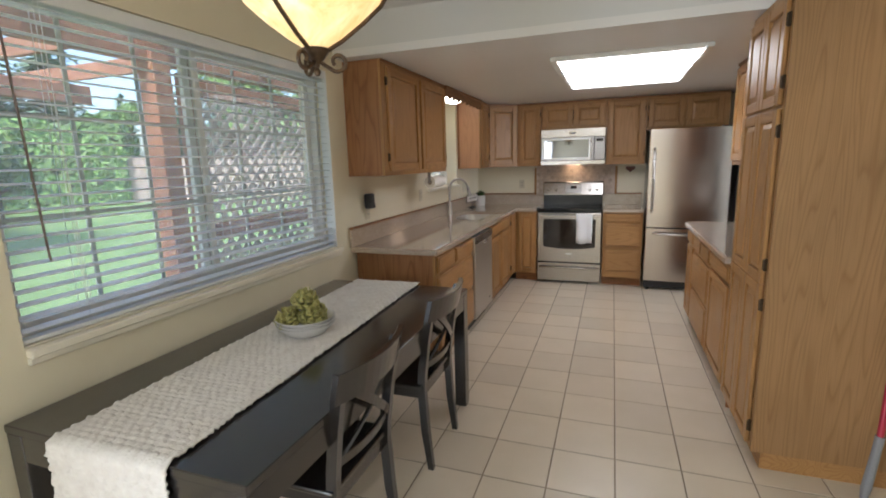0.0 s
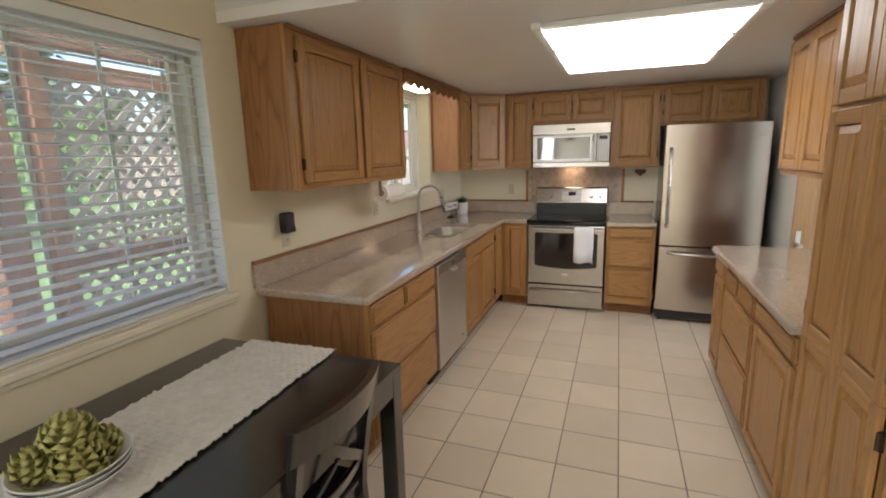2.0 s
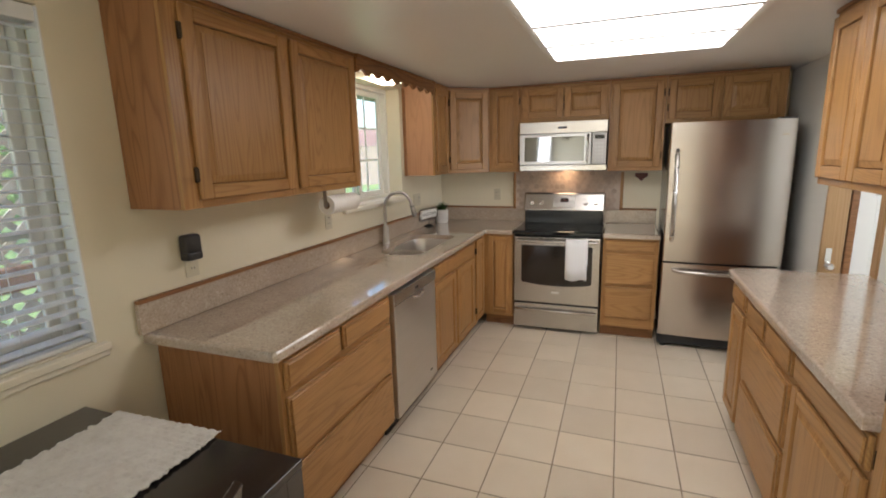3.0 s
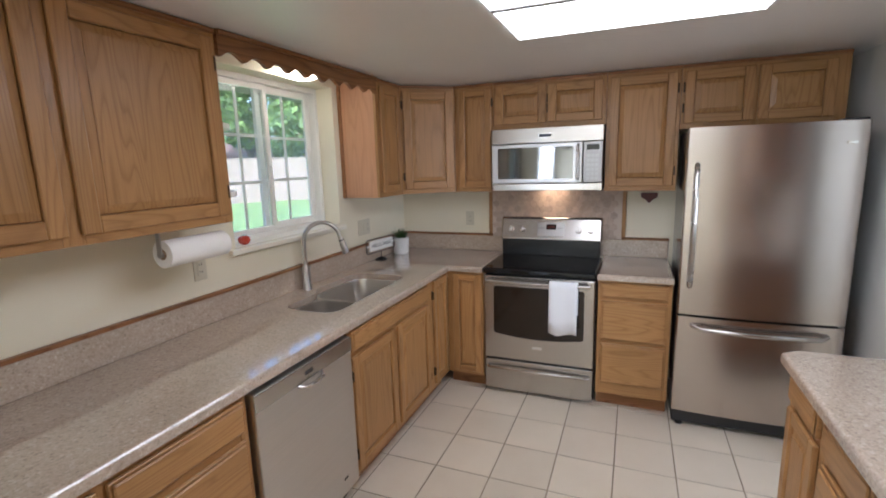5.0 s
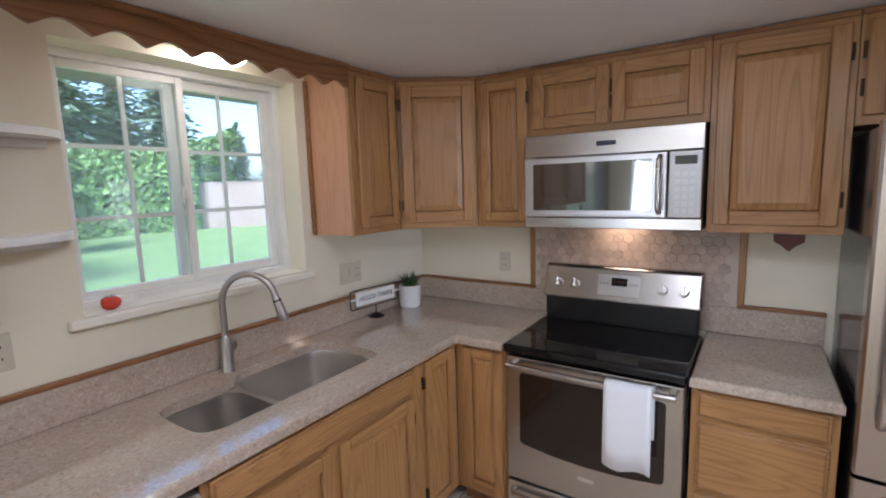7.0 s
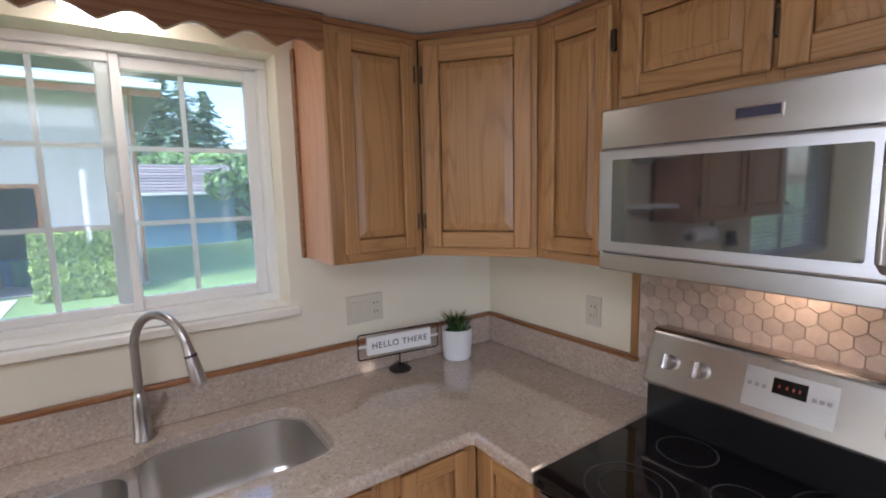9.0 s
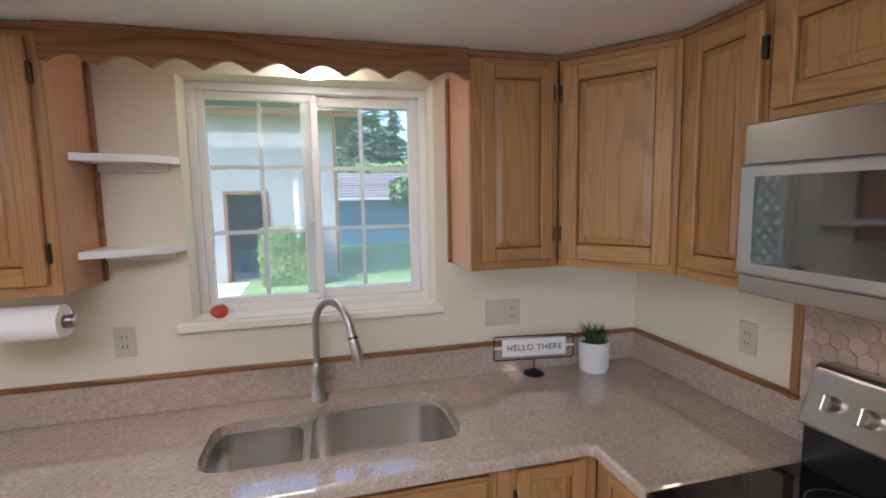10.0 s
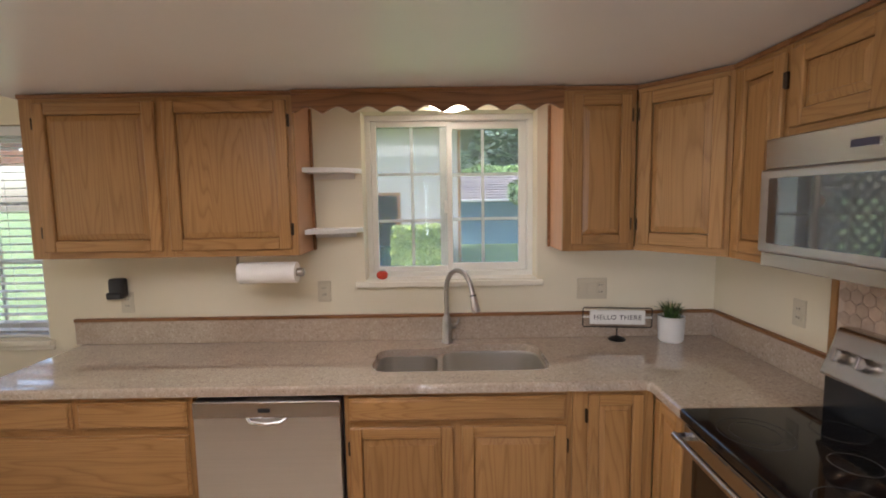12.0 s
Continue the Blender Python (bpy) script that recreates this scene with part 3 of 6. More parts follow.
bm = tube(bmesh.new(), [(0.09, -0.004, bh - 0.06), (0.10, -0.006, 0.75), (0.115, -0.008, 0.27)], 0.0042, 8)
part("tilt_wand", bm, mat("clear_brown_wand", (0.16, 0.12, 0.10), 0.25), bl, "dark thin tilt wand")
bm = bmesh.new()
for x in (0.20, 0.215):
    tube(bm, [(x, 0.002, bh - 0.06), (x + 0.01, 0.0, 0.10)], 0.001, 5)
part("pull_cord", bm, slat_mat, bl)
part("side_channel", boxes((bw - 0.005, bw, 0.0, 0.065, 0.005, bh - 0.005)), slat_mat, bl)

# ---- cabinets ----
def raised_door(parent, x, z, w, h, rail=0.058, knuckles=None, y=0.0, name="door"):
    """An oak frame-and-panel door; its back lies on y, its front faces -y."""
    t, bv = 0.019, 0.004
    bm = bmesh.new()
    g, s = rail + 0.003, rail + min(0.03, w * 0.1)
    lo = [bm.verts.new(v) for v in ((g, -0.006, g), (w - g, -0.006, g), (w - g, -0.006, h - g), (g, -0.006, h - g))]
    up = [bm.verts.new(v) for v in ((s, -0.0165, s), (w - s, -0.0165, s), (w - s, -0.0165, h - s), (s, -0.0165, h - s))]
    ins = [bm.verts.new(v) for v in ((s, -0.0135, s), (w - s, -0.0135, s), (w - s, -0.0135, h - s), (s, -0.0135, h - s))]
    for i in range(4):
        bm.faces.new((lo[i], lo[(i + 1) % 4], ins[(i + 1) % 4], ins[i]))
        bm.faces.new((ins[i], ins[(i + 1) % 4], up[(i + 1) % 4], up[i]))
    bm.faces.new(up)
    d = part(name, bm, oak_v, parent, loc=(x, y, z))
    for nm, row, m_ in (("stile", (0, rail, -t, 0, 0, h), oak_v), ("stile", (w - rail, w, -t, 0, 0, h), oak_v), ("rail", (rail, w - rail, -t + 0.0008, 0, 0, rail), oak_h), ("rail", (rail, w - rail, -t + 0.0008, 0, h - rail, h), oak_h)):
        part(nm, boxes(row, bevel=bv), m_, d)
    for side in knuckles or ():
        hx = -0.004 if side == "l" else w + 0.004
        for hz in (0.07, h - 0.12):
            part("hinge", tube(boxes((hx - 0.006, hx + 0.006, -0.012, 0.002, hz - 0.004, hz + 0.054), bevel=0.002), [(hx, -0.014, hz), (hx, -0.014, hz + 0.05)], 0.0045, 8), hinge_mat, d)
    return d


def drawer_front(parent, x, z, w, h, y=0.0):
    """A plain oak drawer front with a stepped edge."""
    bm = boxes((0, w, -0.015, 0, 0, h), bevel=0.003)
    box(bm, 0.009, w - 0.009, -0.023, -0.015, 0.009, h - 0.009, bevel=0.005)
    return part("drawer", bm, oak_h, parent, loc=(x, y, z))


def face_frame(parent, w, z0, z1, openings_x, openings_z=()):
    rows = [(x0, x1, 0, 0.019, z0, z1, 0) for x0, x1 in openings_x]
    for a, b in zip(openings_x, openings_x[1:]):
        rows += [(a[1], b[0], 0.0005, 0.0185, r0, r1, 1) for r0, r1 in openings_z]
    return part("face_frame", boxes(*rows, bevel=0.0012), (oak_v, oak_h), parent)


def body(parent, w, d, z0, z1, side=oak_side, toe=0.0, far=None):
    """Carcass with open front: back, sides, floor, top."""
    r = [(0, 0.016, 0.019, d, z0, z1), (w - 0.016, w, 0.019, d, z0, z1), (0.016, w - 0.016, 0.019, d, z0, z0 + 0.016), (0.016, w - 0.016, 0.019, d, z1 - 0.016, z1), (0.016, w - 0.016, d - 0.01, d, z0 + 0.016, z1 - 0.016)]
    if toe:
        r.pop(3)
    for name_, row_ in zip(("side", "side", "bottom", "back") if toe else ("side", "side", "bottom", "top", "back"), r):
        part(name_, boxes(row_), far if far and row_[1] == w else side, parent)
    if toe:
        part("toe_kick", boxes((0, w, toe, toe + 0.016, 0, z0)), oak_trim, parent)


UZ, UT = 1.43, CEIL - 0.004      # bottoms and tops of the wall cabinets
RISE = UT - UZ


def wall_cabinet(x, y, rz, w, doors, z0=UZ, depth=0.285, label="", knuckles="", side=oak_side, name="wall_cabinet", far=None):
    """doors: (start, width). Hangs from z0 up to the ceiling."""
    t = thing(name, x, y, z0, rz, label or "golden oak wall cabinet with raised-panel doors", "cabinet", "wall cabinets")
    h = UT - z0
    body(t, w, depth, 0, h, side, far=far)
    cuts = [0.0] + [v for a, b in doors for v in (a + 0.012, a + b - 0.012)] + [w]
    face_frame(t, w, 0, h, list(zip(cuts[::2], cuts[1::2])), ((0, 0.04), (h - 0.06, h)))
    for k, (a, b) in enumerate(doors):
        raised_door(t, a, 0.032, b, h - 0.072, 0.056 if b > 0.3 else 0.048, knuckles[k] if knuckles else None)
    part("crown_strip", boxes((0, w, -0.012, 0.0, h - 0.02, h), bevel=0.003), oak_trim, t, "dark oak strip against the ceiling")
    return t


FX = -1.012
# ends towards the sink window carry its light in their veneer colour
left_upper = wall_cabinet(FX, 3.40, 90, 1.277, ((0.07, 0.565), (0.675, 0.575)), far=oak_window_lit, knuckles=("l", "r"), label="wide golden oak wall cabinet, two raised-panel doors")
narrow_upper = wall_cabinet(FX, 5.945, 90, 0.342, ((0.04, 0.275),), side=oak_window_lit, knuckles=("r",), label="narrow golden oak wall cabinet beside the window")
for ob, u in ((left_upper, 1.2775), (narrow_upper, -0.0125)):
    part("scribe_strip", boxes((u, u + 0.012, 0.262, 0.286, -0.002, RISE - 0.03), bevel=0.002), oak_trim, ob, "dark oak strip against the wall")
FY = 6.548
wall_cabinet(-0.69, FY, 0, 0.300, ((0.035, 0.25),), knuckles=("r",), label="narrow golden oak wall cabinet beside the microwave")
wall_cabinet(-0.388, FY, 0, 0.768, ((0.018, 0.358), (0.388, 0.358)), z0=1.872, label="low golden oak cabinet above the microwave", knuckles=("", "l"))
wall_cabinet(0.382, FY, 0, 0.438, ((0.022, 0.395),), label="golden oak wall cabinet, one raised-panel door", knuckles=("r",))
wall_cabinet(0.822, FY, 0, 0.838, ((0.018, 0.37), (0.408, 0.37)), z0=1.815, label="low golden oak cabinet above the fridge", knuckles=("l", ""))

# corner cabinet with a diagonal front
p0, p1 = Vector((FX, 6.292)), Vector((-0.692, FY))
dv = p1 - p0
ang, dw_ = math.degrees(math.atan2(dv.y, dv.x)), dv.length
cc = thing("corner_cabinet", p0.x, p0.y, UZ, ang, "golden oak corner wall cabinet with a diagonal door", "cabinet", "wall cabinets")
face_frame(cc, dw_, 0, RISE, ((0, 0.03), (dw_ - 0.03, dw_)), ((0, 0.04), (RISE - 0.06, RISE)))
raised_door(cc, 0.018, 0.032, dw_ - 0.036, RISE - 0.072, knuckles=("l",))
part("crown_strip", boxes((0, dw_, -0.012, 0.0, RISE - 0.02, RISE), bevel=0.003), oak_trim, cc)
inv = pose(p0.x, p0.y, 0, 0, 0, ang).inverted()
pts = [inv @ Vector((*q, 0)) for q in ((FX - 0.004, 6.305), (W + 0.004, 6.305), (W + 0.004, BACK - 0.004), (-0.705, BACK - 0.004), (-0.705, FY + 0.01))]
bm = bmesh.new()
for z in (0.0, RISE - 0.016):
    bm = bmesh.new()
    lo = [bm.verts.new((p.x, p.y + 0.002, z)) for p in pts]
    hi = [bm.verts.new((p.x, p.y + 0.002, z + 0.016)) for p in pts]
    bm.faces.new(lo), bm.faces.new(hi)
    for i in range(5):
        bm.faces.new((lo[i], lo[(i + 1) % 5], hi[(i + 1) % 5], hi[i]))
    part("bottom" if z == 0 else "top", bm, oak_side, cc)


# valance over the window
va = thing("valance", -0.998, 4.679, 0, 90, "dark oak scalloped valance board above the sink window", "valance")
vw = 1.264
N = 9
out = [(0, CEIL - 0.003), (0, 2.102)]
for k in range(1, N * 12):
    u = k / (N * 12)
    ph = (u * N) % 1.0
    out.append((u * vw, 2.094 + 0.03 * abs(math.sin(math.pi * ph)) ** 1.3))
out += [(vw, 2.102), (vw, CEIL - 0.003)]
part("board", prism(bmesh.new(), out, 0, 0.019), oak_trim, va)
part("top_strip", boxes((0, vw, -0.012, 0.0, CEIL - 0.024, CEIL - 0.003), bevel=0.003), oak_trim, va)

# small white corner shelves beside the window
for z, dz in ((1.845, 0.02), (1.535, 0.014)):
    sh = thing("wall_shelf", W, 4.681, z, 90, "small white quarter-round shelf on the wall", "shelf", "small white shelves")
    edge = [(0, 0), (0.262, 0)] + [(0.262 * math.cos(a), -0.175 * math.sin(a)) for a in (radians(6 + 84 * k / 10) for k in range(10))] + [(0, -0.19)]
    part("board", slab([(x, y) for x, y in edge], [], -0.012, 0.012, 0.003), bright_plastic, sh)
    part("cleat", boxes((0.0, 0.225, -0.016, 0.0, -0.04, -0.012), bevel=0.002), bright_plastic, sh)

# base cabinets along the sink wall
BX, KICK = -0.668, 0.105
CT = 0.925                                # worktop
BT = CT - 0.042


def base(x, y, rz, w, label, depth=0.61, kick=0.07):
    t = thing("base_cabinet", x, y, 0, rz, label, "cabinet", "base cabinets")
    body(t, w, depth, KICK, BT, oak_side, kick)
    return t


def drawer_stack(x, y, rz, w, split, label, lows=((0.44, 0.275), (0.13, 0.285)), top=(0.745, 0.115)):
    t = base(x, y, rz, w, label)
    face_frame(t, w, KICK, BT, ((0, 0.035), (w - 0.035, w)), ((KICK, 0.18), (0.40, 0.48), (0.70, 0.77), (0.85, BT)))
    for a, b in split:
        drawer_front(t, a, top[0], b, top[1])
    for (a, b), (c, _) in zip(split, split[1:]):
        part("mid_stile", boxes((a + b - 0.012, c + 0.012, 0.0004, 0.018, 0.72, BT), bevel=0.001), oak_v, t)
    for z, h in lows:
        drawer_front(t, 0.022, z, w - 0.044, h)
    return t


def door_base(x, y, rz, w, doors, drawers, label, dz=0.735):
    t = base(x, y, rz, w, label)
    cuts = [0.0] + [v for a, b in doors for v in (a + 0.012, a + b - 0.012)] + [w]
    face_frame(t, w, KICK, BT, list(zip(cuts[::2], cuts[1::2])), ((KICK, 0.15), (0.71, 0.77), (0.85, BT)))
    for a, b in doors:
        raised_door(t, a, 0.13, b, (dz - 0.13) if drawers else 0.735, 0.05, ("l",) if a < 0.1 else ("r",))
    for a, b in drawers:
        drawer_front(t, a, 0.76, b, 0.105)
    return t


drawer_stack(BX, 3.41, 90, 0.9, ((0.022, 0.37), (0.42, 0.458)), "golden oak base cabinet, two small drawers above two wide ones")
door_base(BX, 4.945, 90, 0.96, ((0.022, 0.435), (0.495, 0.44)), ((0.022, 0.913),), "golden oak sink cabinet, two doors below a false drawer front")
t = base(BX, 5.907, 90, 0.342, "narrow golden oak base cabinet in the corner")
face_frame(t, 0.342, KICK, BT, ((0, 0.075), (0.28, 0.342)), ((KICK, 0.15), (0.85, BT)))
raised_door(t, 0.062, 0.13, 0.232, 0.735, 0.046, ("l",))
BY = 6.252
t = base(-0.667, BY, 0, 0.274, "narrow golden oak base cabinet beside the range", 0.595)
face_frame(t, 0.274, KICK, BT, ((0, 0.062), (0.239, 0.274)), ((KICK, 0.15), (0.85, BT)))
raised_door(t, 0.048, 0.13, 0.212, 0.735, 0.046)
t = drawer_stack(0.382, BY, 0, 0.435, ((0.018, 0.395),), "golden oak base cabinet with three drawers", ((0.485, 0.262), (0.185, 0.275)), (0.77, 0.1))

# worktop, sink hole, splash
hole = rounded([(-0.795, 5.035), (-0.795, 5.855), (-1.185, 5.855), (-1.185, 5.41), (-1.12, 5.34), (-1.12, 5.035)], [0.09, 0.09, 0.13, 0.05, 0.05, 0.09])
deck = [(W + 0.002, 3.37), (-0.652, 3.37), (-0.64, 3.382), (-0.64, 6.205), (-0.63, 6.215), (-0.391, 6.215), (-0.391, BACK - 0.002), (W + 0.002, BACK - 0.002)]
wt = thing("worktop", -1.0, 5.0, CT, 0, "speckled taupe quartz worktop with a sink cut-out", "worktop")
sh2 = lambda loop: [(x + 1.0, y - 5.0) for x, y in loop]
part("slab", slab(sh2(deck), [sh2(hole)], -0.038, 0.0, 0.012), quartz, wt)
wt2 = thing("worktop", 0.6, 6.5, CT, 0, "short speckled taupe quartz worktop between range and fridge", "worktop")
part("slab", slab([(-0.222, -0.285), (0.221, -0.285), (0.221, 0.352), (-0.222, 0.352)], [], -0.038, 0.0, 0.012), quartz, wt2)
SP = CT + 0.128
for nm, args, lab in (("splash", (W + 0.002, W + 0.022, 3.352, BACK - 0.004, CT + 0.001, SP), 0), ("splash", (W + 0.023, 0.818, BACK - 0.022, BACK - 0.002, CT + 0.001, SP), 0)):
    s_ = tagged(part("splashback", boxes(args, bevel=0.002), quartz), "low speckled quartz upstand along the wall", "splashback")
tr1 = thing("wall_trim", W + 0.002, 3.352, SP, 90, "thin oak strip on top of the splashback", "trim", kind="structure")
part("strip", boxes((0, BACK - 3.36, -0.028, 0, 0.0, 0.016), bevel=0.003), oak_trim, tr1)
tr2 = thing("wall_trim", W + 0.032, BACK - 0.002, SP, 0, "thin oak strip on top of the splashback", "trim", kind="structure")
part("strip", boxes((0, 0.785, -0.028, 0, 0.0, 0.016), (1.768, 2.088, -0.028, 0, 0, 0.016), bevel=0.003), oak_trim, tr2)

# sink
sk = thing("kitchen_sink", -0.99, 5.445, CT - 0.039, 0, "double-bowl undermount sink in satin steel", "sink")
bowls = (rounded([(0.195, -0.40), (0.195, -0.11), (-0.125, -0.11), (-0.125, -0.40)], 0.075), rounded([(0.195, -0.085), (0.195, 0.40), (-0.19, 0.40), (-0.19, -0.085)], [0.075, 0.075, 0.12, 0.10]))
part("rim", slab([(0.23, -0.44), (0.23, 0.44), (-0.24, 0.44), (-0.24, -0.44)], bowls, -0.003, 0.0), sink_steel, sk)
for loop in bowls:
    cx, cy = sum(p[0] for p in loop) / len(loop), sum(p[1] for p in loop) / len(loop)
    bm = bmesh.new()
    rings = []
    for z, s in ((-0.001, 1.0), (-0.02, 0.985), (-0.15, 0.955), (-0.178, 0.92), (-0.188, 0.82), (-0.192, 0.3)):
        rings.append([bm.verts.new((cx + (x - cx) * s, cy + (y - cy) * s, z)) for x, y in loop])
    for a, b in zip(rings, rings[1:]):
        for i in range(len(a)):
            bm.faces.new((a[i - 1], a[i], b[i], b[i - 1]))
    bm.faces.new(rings[-1])
    bo = part("bowl", bm, sink_steel, sk, smooth=60)
    part("drain", lathe(bmesh.new(), [(0.0, -0.189), (0.03, -0.190), (0.042, -0.186), (0.045, -0.191)], 20, (cx, cy, 0)), chrome, bo)

# tap
tp = thing("kitchen_tap", -1.225, 5.385, CT + 0.0005, 24, "tall brushed nickel pull-down tap", "tap")
part("base", lathe(bmesh.new(), [(0, 0), (0.029, 0), (0.029, 0.006), (0.025, 0.012), (0.0235, 0.10), (0.0215, 0.135), (0.014, 0.150), (0, 0.150)], 20), nickel, tp, smooth=40)
arc = [(0, 0, 0.14), (0, 0, 0.27)] + [(0.105 - 0.105 * math.cos(a), 0.045 * (1 - math.cos(a)) / 2, 0.285 + 0.115 * math.sin(a)) for a in (math.pi * k / 16 for k in range(0, 15))]
part("spout", tube(bmesh.new(), arc, 0.0125, 12), nickel, tp, smooth=40)
e0, e1 = Vector(arc[-1]), Vector((0.235, 0.055, 0.205))
part("spray_head", tube(bmesh.new(), [e0, e0.lerp(e1, 0.3), e0.lerp(e1, 0.34), e0.lerp(e1, 0.9), e1], [0.0125, 0.0145, 0.0165, 0.021, 0.019], 14), nickel, tp, smooth=40)
part("nozzle_ring", tube(bmesh.new(), [e0.lerp(e1, 0.31), e0.lerp(e1, 0.37)], 0.0172, 14), black_plastic, tp)
lev = part("lever", tube(bmesh.new(), [(0, 0.018, 0.085), (0, 0.05, 0.085)], [0.016, 0.015], 12), nickel, tp, smooth=40)
part("lever_arm", tube(bmesh.new(), [(0.0, 0.045, 0.088), (0.004, 0.058, 0.10), (0.008, 0.068, 0.128)], [0.008, 0.007, 0.005], 8), nickel, lev)

# dishwasher
dw = thing("dishwasher", BX, 4.3085, 0, 90, "stainless steel dishwasher under the worktop", "dishwasher")
part("tub", boxes((0.004, 0.632, 0.03, 0.58, 0.10, 0.868)), grey_side, dw)
part("door", boxes((0.012, 0.624, -0.03, 0.028, 0.115, 0.865), bevel=0.006, seg=2), steel("dishwasher_steel", "x", (0.62, 0.595, 0.575), 0.36, 0.02), dw)
cp = part("control_strip", boxes((0.012, 0.624, -0.034, -0.030, 0.795, 0.862), bevel=0.0015), steel_x, dw)
part("display", boxes((0.285, 0.335, -0.0355, -0.034, 0.82, 0.836)), black_plastic, cp)
bm = bmesh.new()
tube(bm, [(0.24, -0.032, 0.79), (0.262, -0.050, 0.782), (0.32, -0.056, 0.778), (0.378, -0.050, 0.782), (0.40, -0.032, 0.79)], 0.0085, 10)
part("handle", bm, chrome, dw, "curved chrome pull", smooth=40)
part("badge", boxes((0.50, 0.53, -0.0315, -0.030, 0.19, 0.202)), black_plastic, dw)
part("kick_plate", boxes((0.004, 0.632, 0.055, 0.07, 0.0, 0.10)), black_plastic, dw)

# range
RX = -0.384
rg = thing("range_cooker", RX, 6.255, 0, 0, "stainless steel range with a black glass hob", "cooker")
rw = 0.754
part("carcass", boxes((0.0, rw, 0.03, 0.585, 0.03, 0.885)), black_enamel, rg)
part("hob", boxes((-0.002, rw + 0.002, -0.045, 0.50, 0.888, 0.928), bevel=0.010, seg=3), black_glass, rg, "black ceramic glass hob")
for cx, cy, r in ((0.19, 0.10, 0.105), (0.19, 0.10, 0.07), (0.56, 0.10, 0.085), (0.19, 0.37, 0.075), (0.56, 0.37, 0.115), (0.56, 0.37, 0.075), (0.375, 0.26, 0.06)):
    part("ring_mark", lathe(bmesh.new(), [(r, 0.9284), (r + 0.0025, 0.9286), (r + 0.005, 0.9284)], 40, (cx, cy, 0)), ring_print, rg)
part("riser", boxes((0.012, rw - 0.012, 0.455, 0.57, 0.925, 1.06), bevel=0.008, seg=2), black_enamel, rg)
bm = bmesh.new()
sect = [(0.44, 1.05), (0.575, 1.05), (0.575, 1.215), (0.515, 1.222), (0.497, 1.216)]
a_ = [bm.verts.new((0.0, y, z)) for y, z in sect]
b_ = [bm.verts.new((rw, y, z)) for y, z in sect]
bm.faces.new(a_), bm.faces.new(b_[::-1])
for i in range(5):
    bm.faces.new((a_[i], a_[(i + 1) % 5], b_[(i + 1) % 5], b_[i]))
bmesh.ops.bevel(bm, geom=list(bm.edges), offset=0.013, segments=3, profile=0.5, affect="EDGES")
pan = part("control_panel", bm, steel_x, rg)
sl = Vector((0, 0.057, 0.166)).normalized()
nrm = Vector((0, -sl.z, sl.y))


def on_panel(u, v, d=0.0):
    return Vector((u, 0.44, 1.05)) + sl * v + nrm * d


for u in (0.075, 0.165, 0.585, 0.675):
    c0 = on_panel(u, 0.085)
    k = part("knob", tube(bmesh.new(), [c0, c0 + nrm * 0.012, c0 + nrm * 0.03], [0.025, 0.023, 0.021], 20), steel_x, pan, "steel control knob", smooth=40)
    bm = bmesh.new()
    box(bm, -0.007, 0.007, -0.012, 0.004, -0.022, 0.022, bevel=0.002)
    bmesh.ops.rotate(bm, verts=bm.verts, matrix=Matrix.Rotation(-math.atan2(sl.y, sl.z), 3, "X"))
    bmesh.ops.translate(bm, verts=bm.verts, vec=c0 + nrm * 0.032)
    part("grip", bm, steel_x, k)


def panel_plate(name, u0, u1, v0, v1, d, m, parent):
    bm = bmesh.new()
    bm.faces.new([bm.verts.new(on_panel(u, v, d)) for u, v in ((u0, v0), (u1, v0), (u1, v1), (u0, v1))])
    ex = bmesh.ops.extrude_face_region(bm, geom=list(bm.faces))
    bmesh.ops.translate(bm, verts=[g for g in ex["geom"] if isinstance(g, bmesh.types.BMVert)], vec=-nrm * 0.003)
    return part(name, bm, m, parent)


kp = panel_plate("keypad", 0.285, 0.485, 0.035, 0.14, 0.0015, steel("keypad_steel", "x", (0.5, 0.485, 0.47), 0.34), pan)
panel_plate("display", 0.35, 0.425, 0.085, 0.125, 0.003, black_glass, kp)
for u in (0.366, 0.383, 0.397, 0.41):
    panel_plate("digit", u - 0.0025, u + 0.001, 0.101, 0.109, 0.0045, red_digits, kp)
for u in (0.298, 0.315, 0.332, 0.44, 0.455, 0.47):
    panel_plate("key", u - 0.005, u + 0.005, 0.09, 0.10, 0.0025, mortar, kp)
od = part("oven_door", boxes((0.006, rw - 0.006, -0.03, 0.03, 0.272, 0.872), bevel=0.006, seg=2), steel_x, rg)
edge = rounded([(0.075, 0.46), (0.22, 0.44), (0.38, 0.433), (0.54, 0.44), (0.685, 0.46), (0.685, 0.80), (0.075, 0.80)], [0.02, 0.05, 0.05, 0.05, 0.02, 0.02, 0.02], 4)
part("oven_window", prism(bmesh.new(), edge, -0.0325, -0.028), oven_glass, od)
hd = part("handle", tube(bmesh.new(), [(0.03, -0.075, 0.842), (0.38, -0.08, 0.842), (rw - 0.03, -0.075, 0.842)], 0.0125, 12), steel_x, od, smooth=40)
for u in (0.045, rw - 0.045):
    part("bracket", boxes((u - 0.013, u + 0.013, -0.075, -0.03, 0.831, 0.853), bevel=0.003), steel_x, hd)
part("badge", prism(bmesh.new(), rounded([(0.345, 0.365), (0.415, 0.365), (0.415, 0.385), (0.345, 0.385)], 0.008, 3), -0.032, -0.029), chrome, od)
part("vent_slots", boxes(*[(0.16 + 0.06 * k, 0.205 + 0.06 * k, -0.031, -0.029, 0.862, 0.867) for k in range(7)]), black_plastic, od)
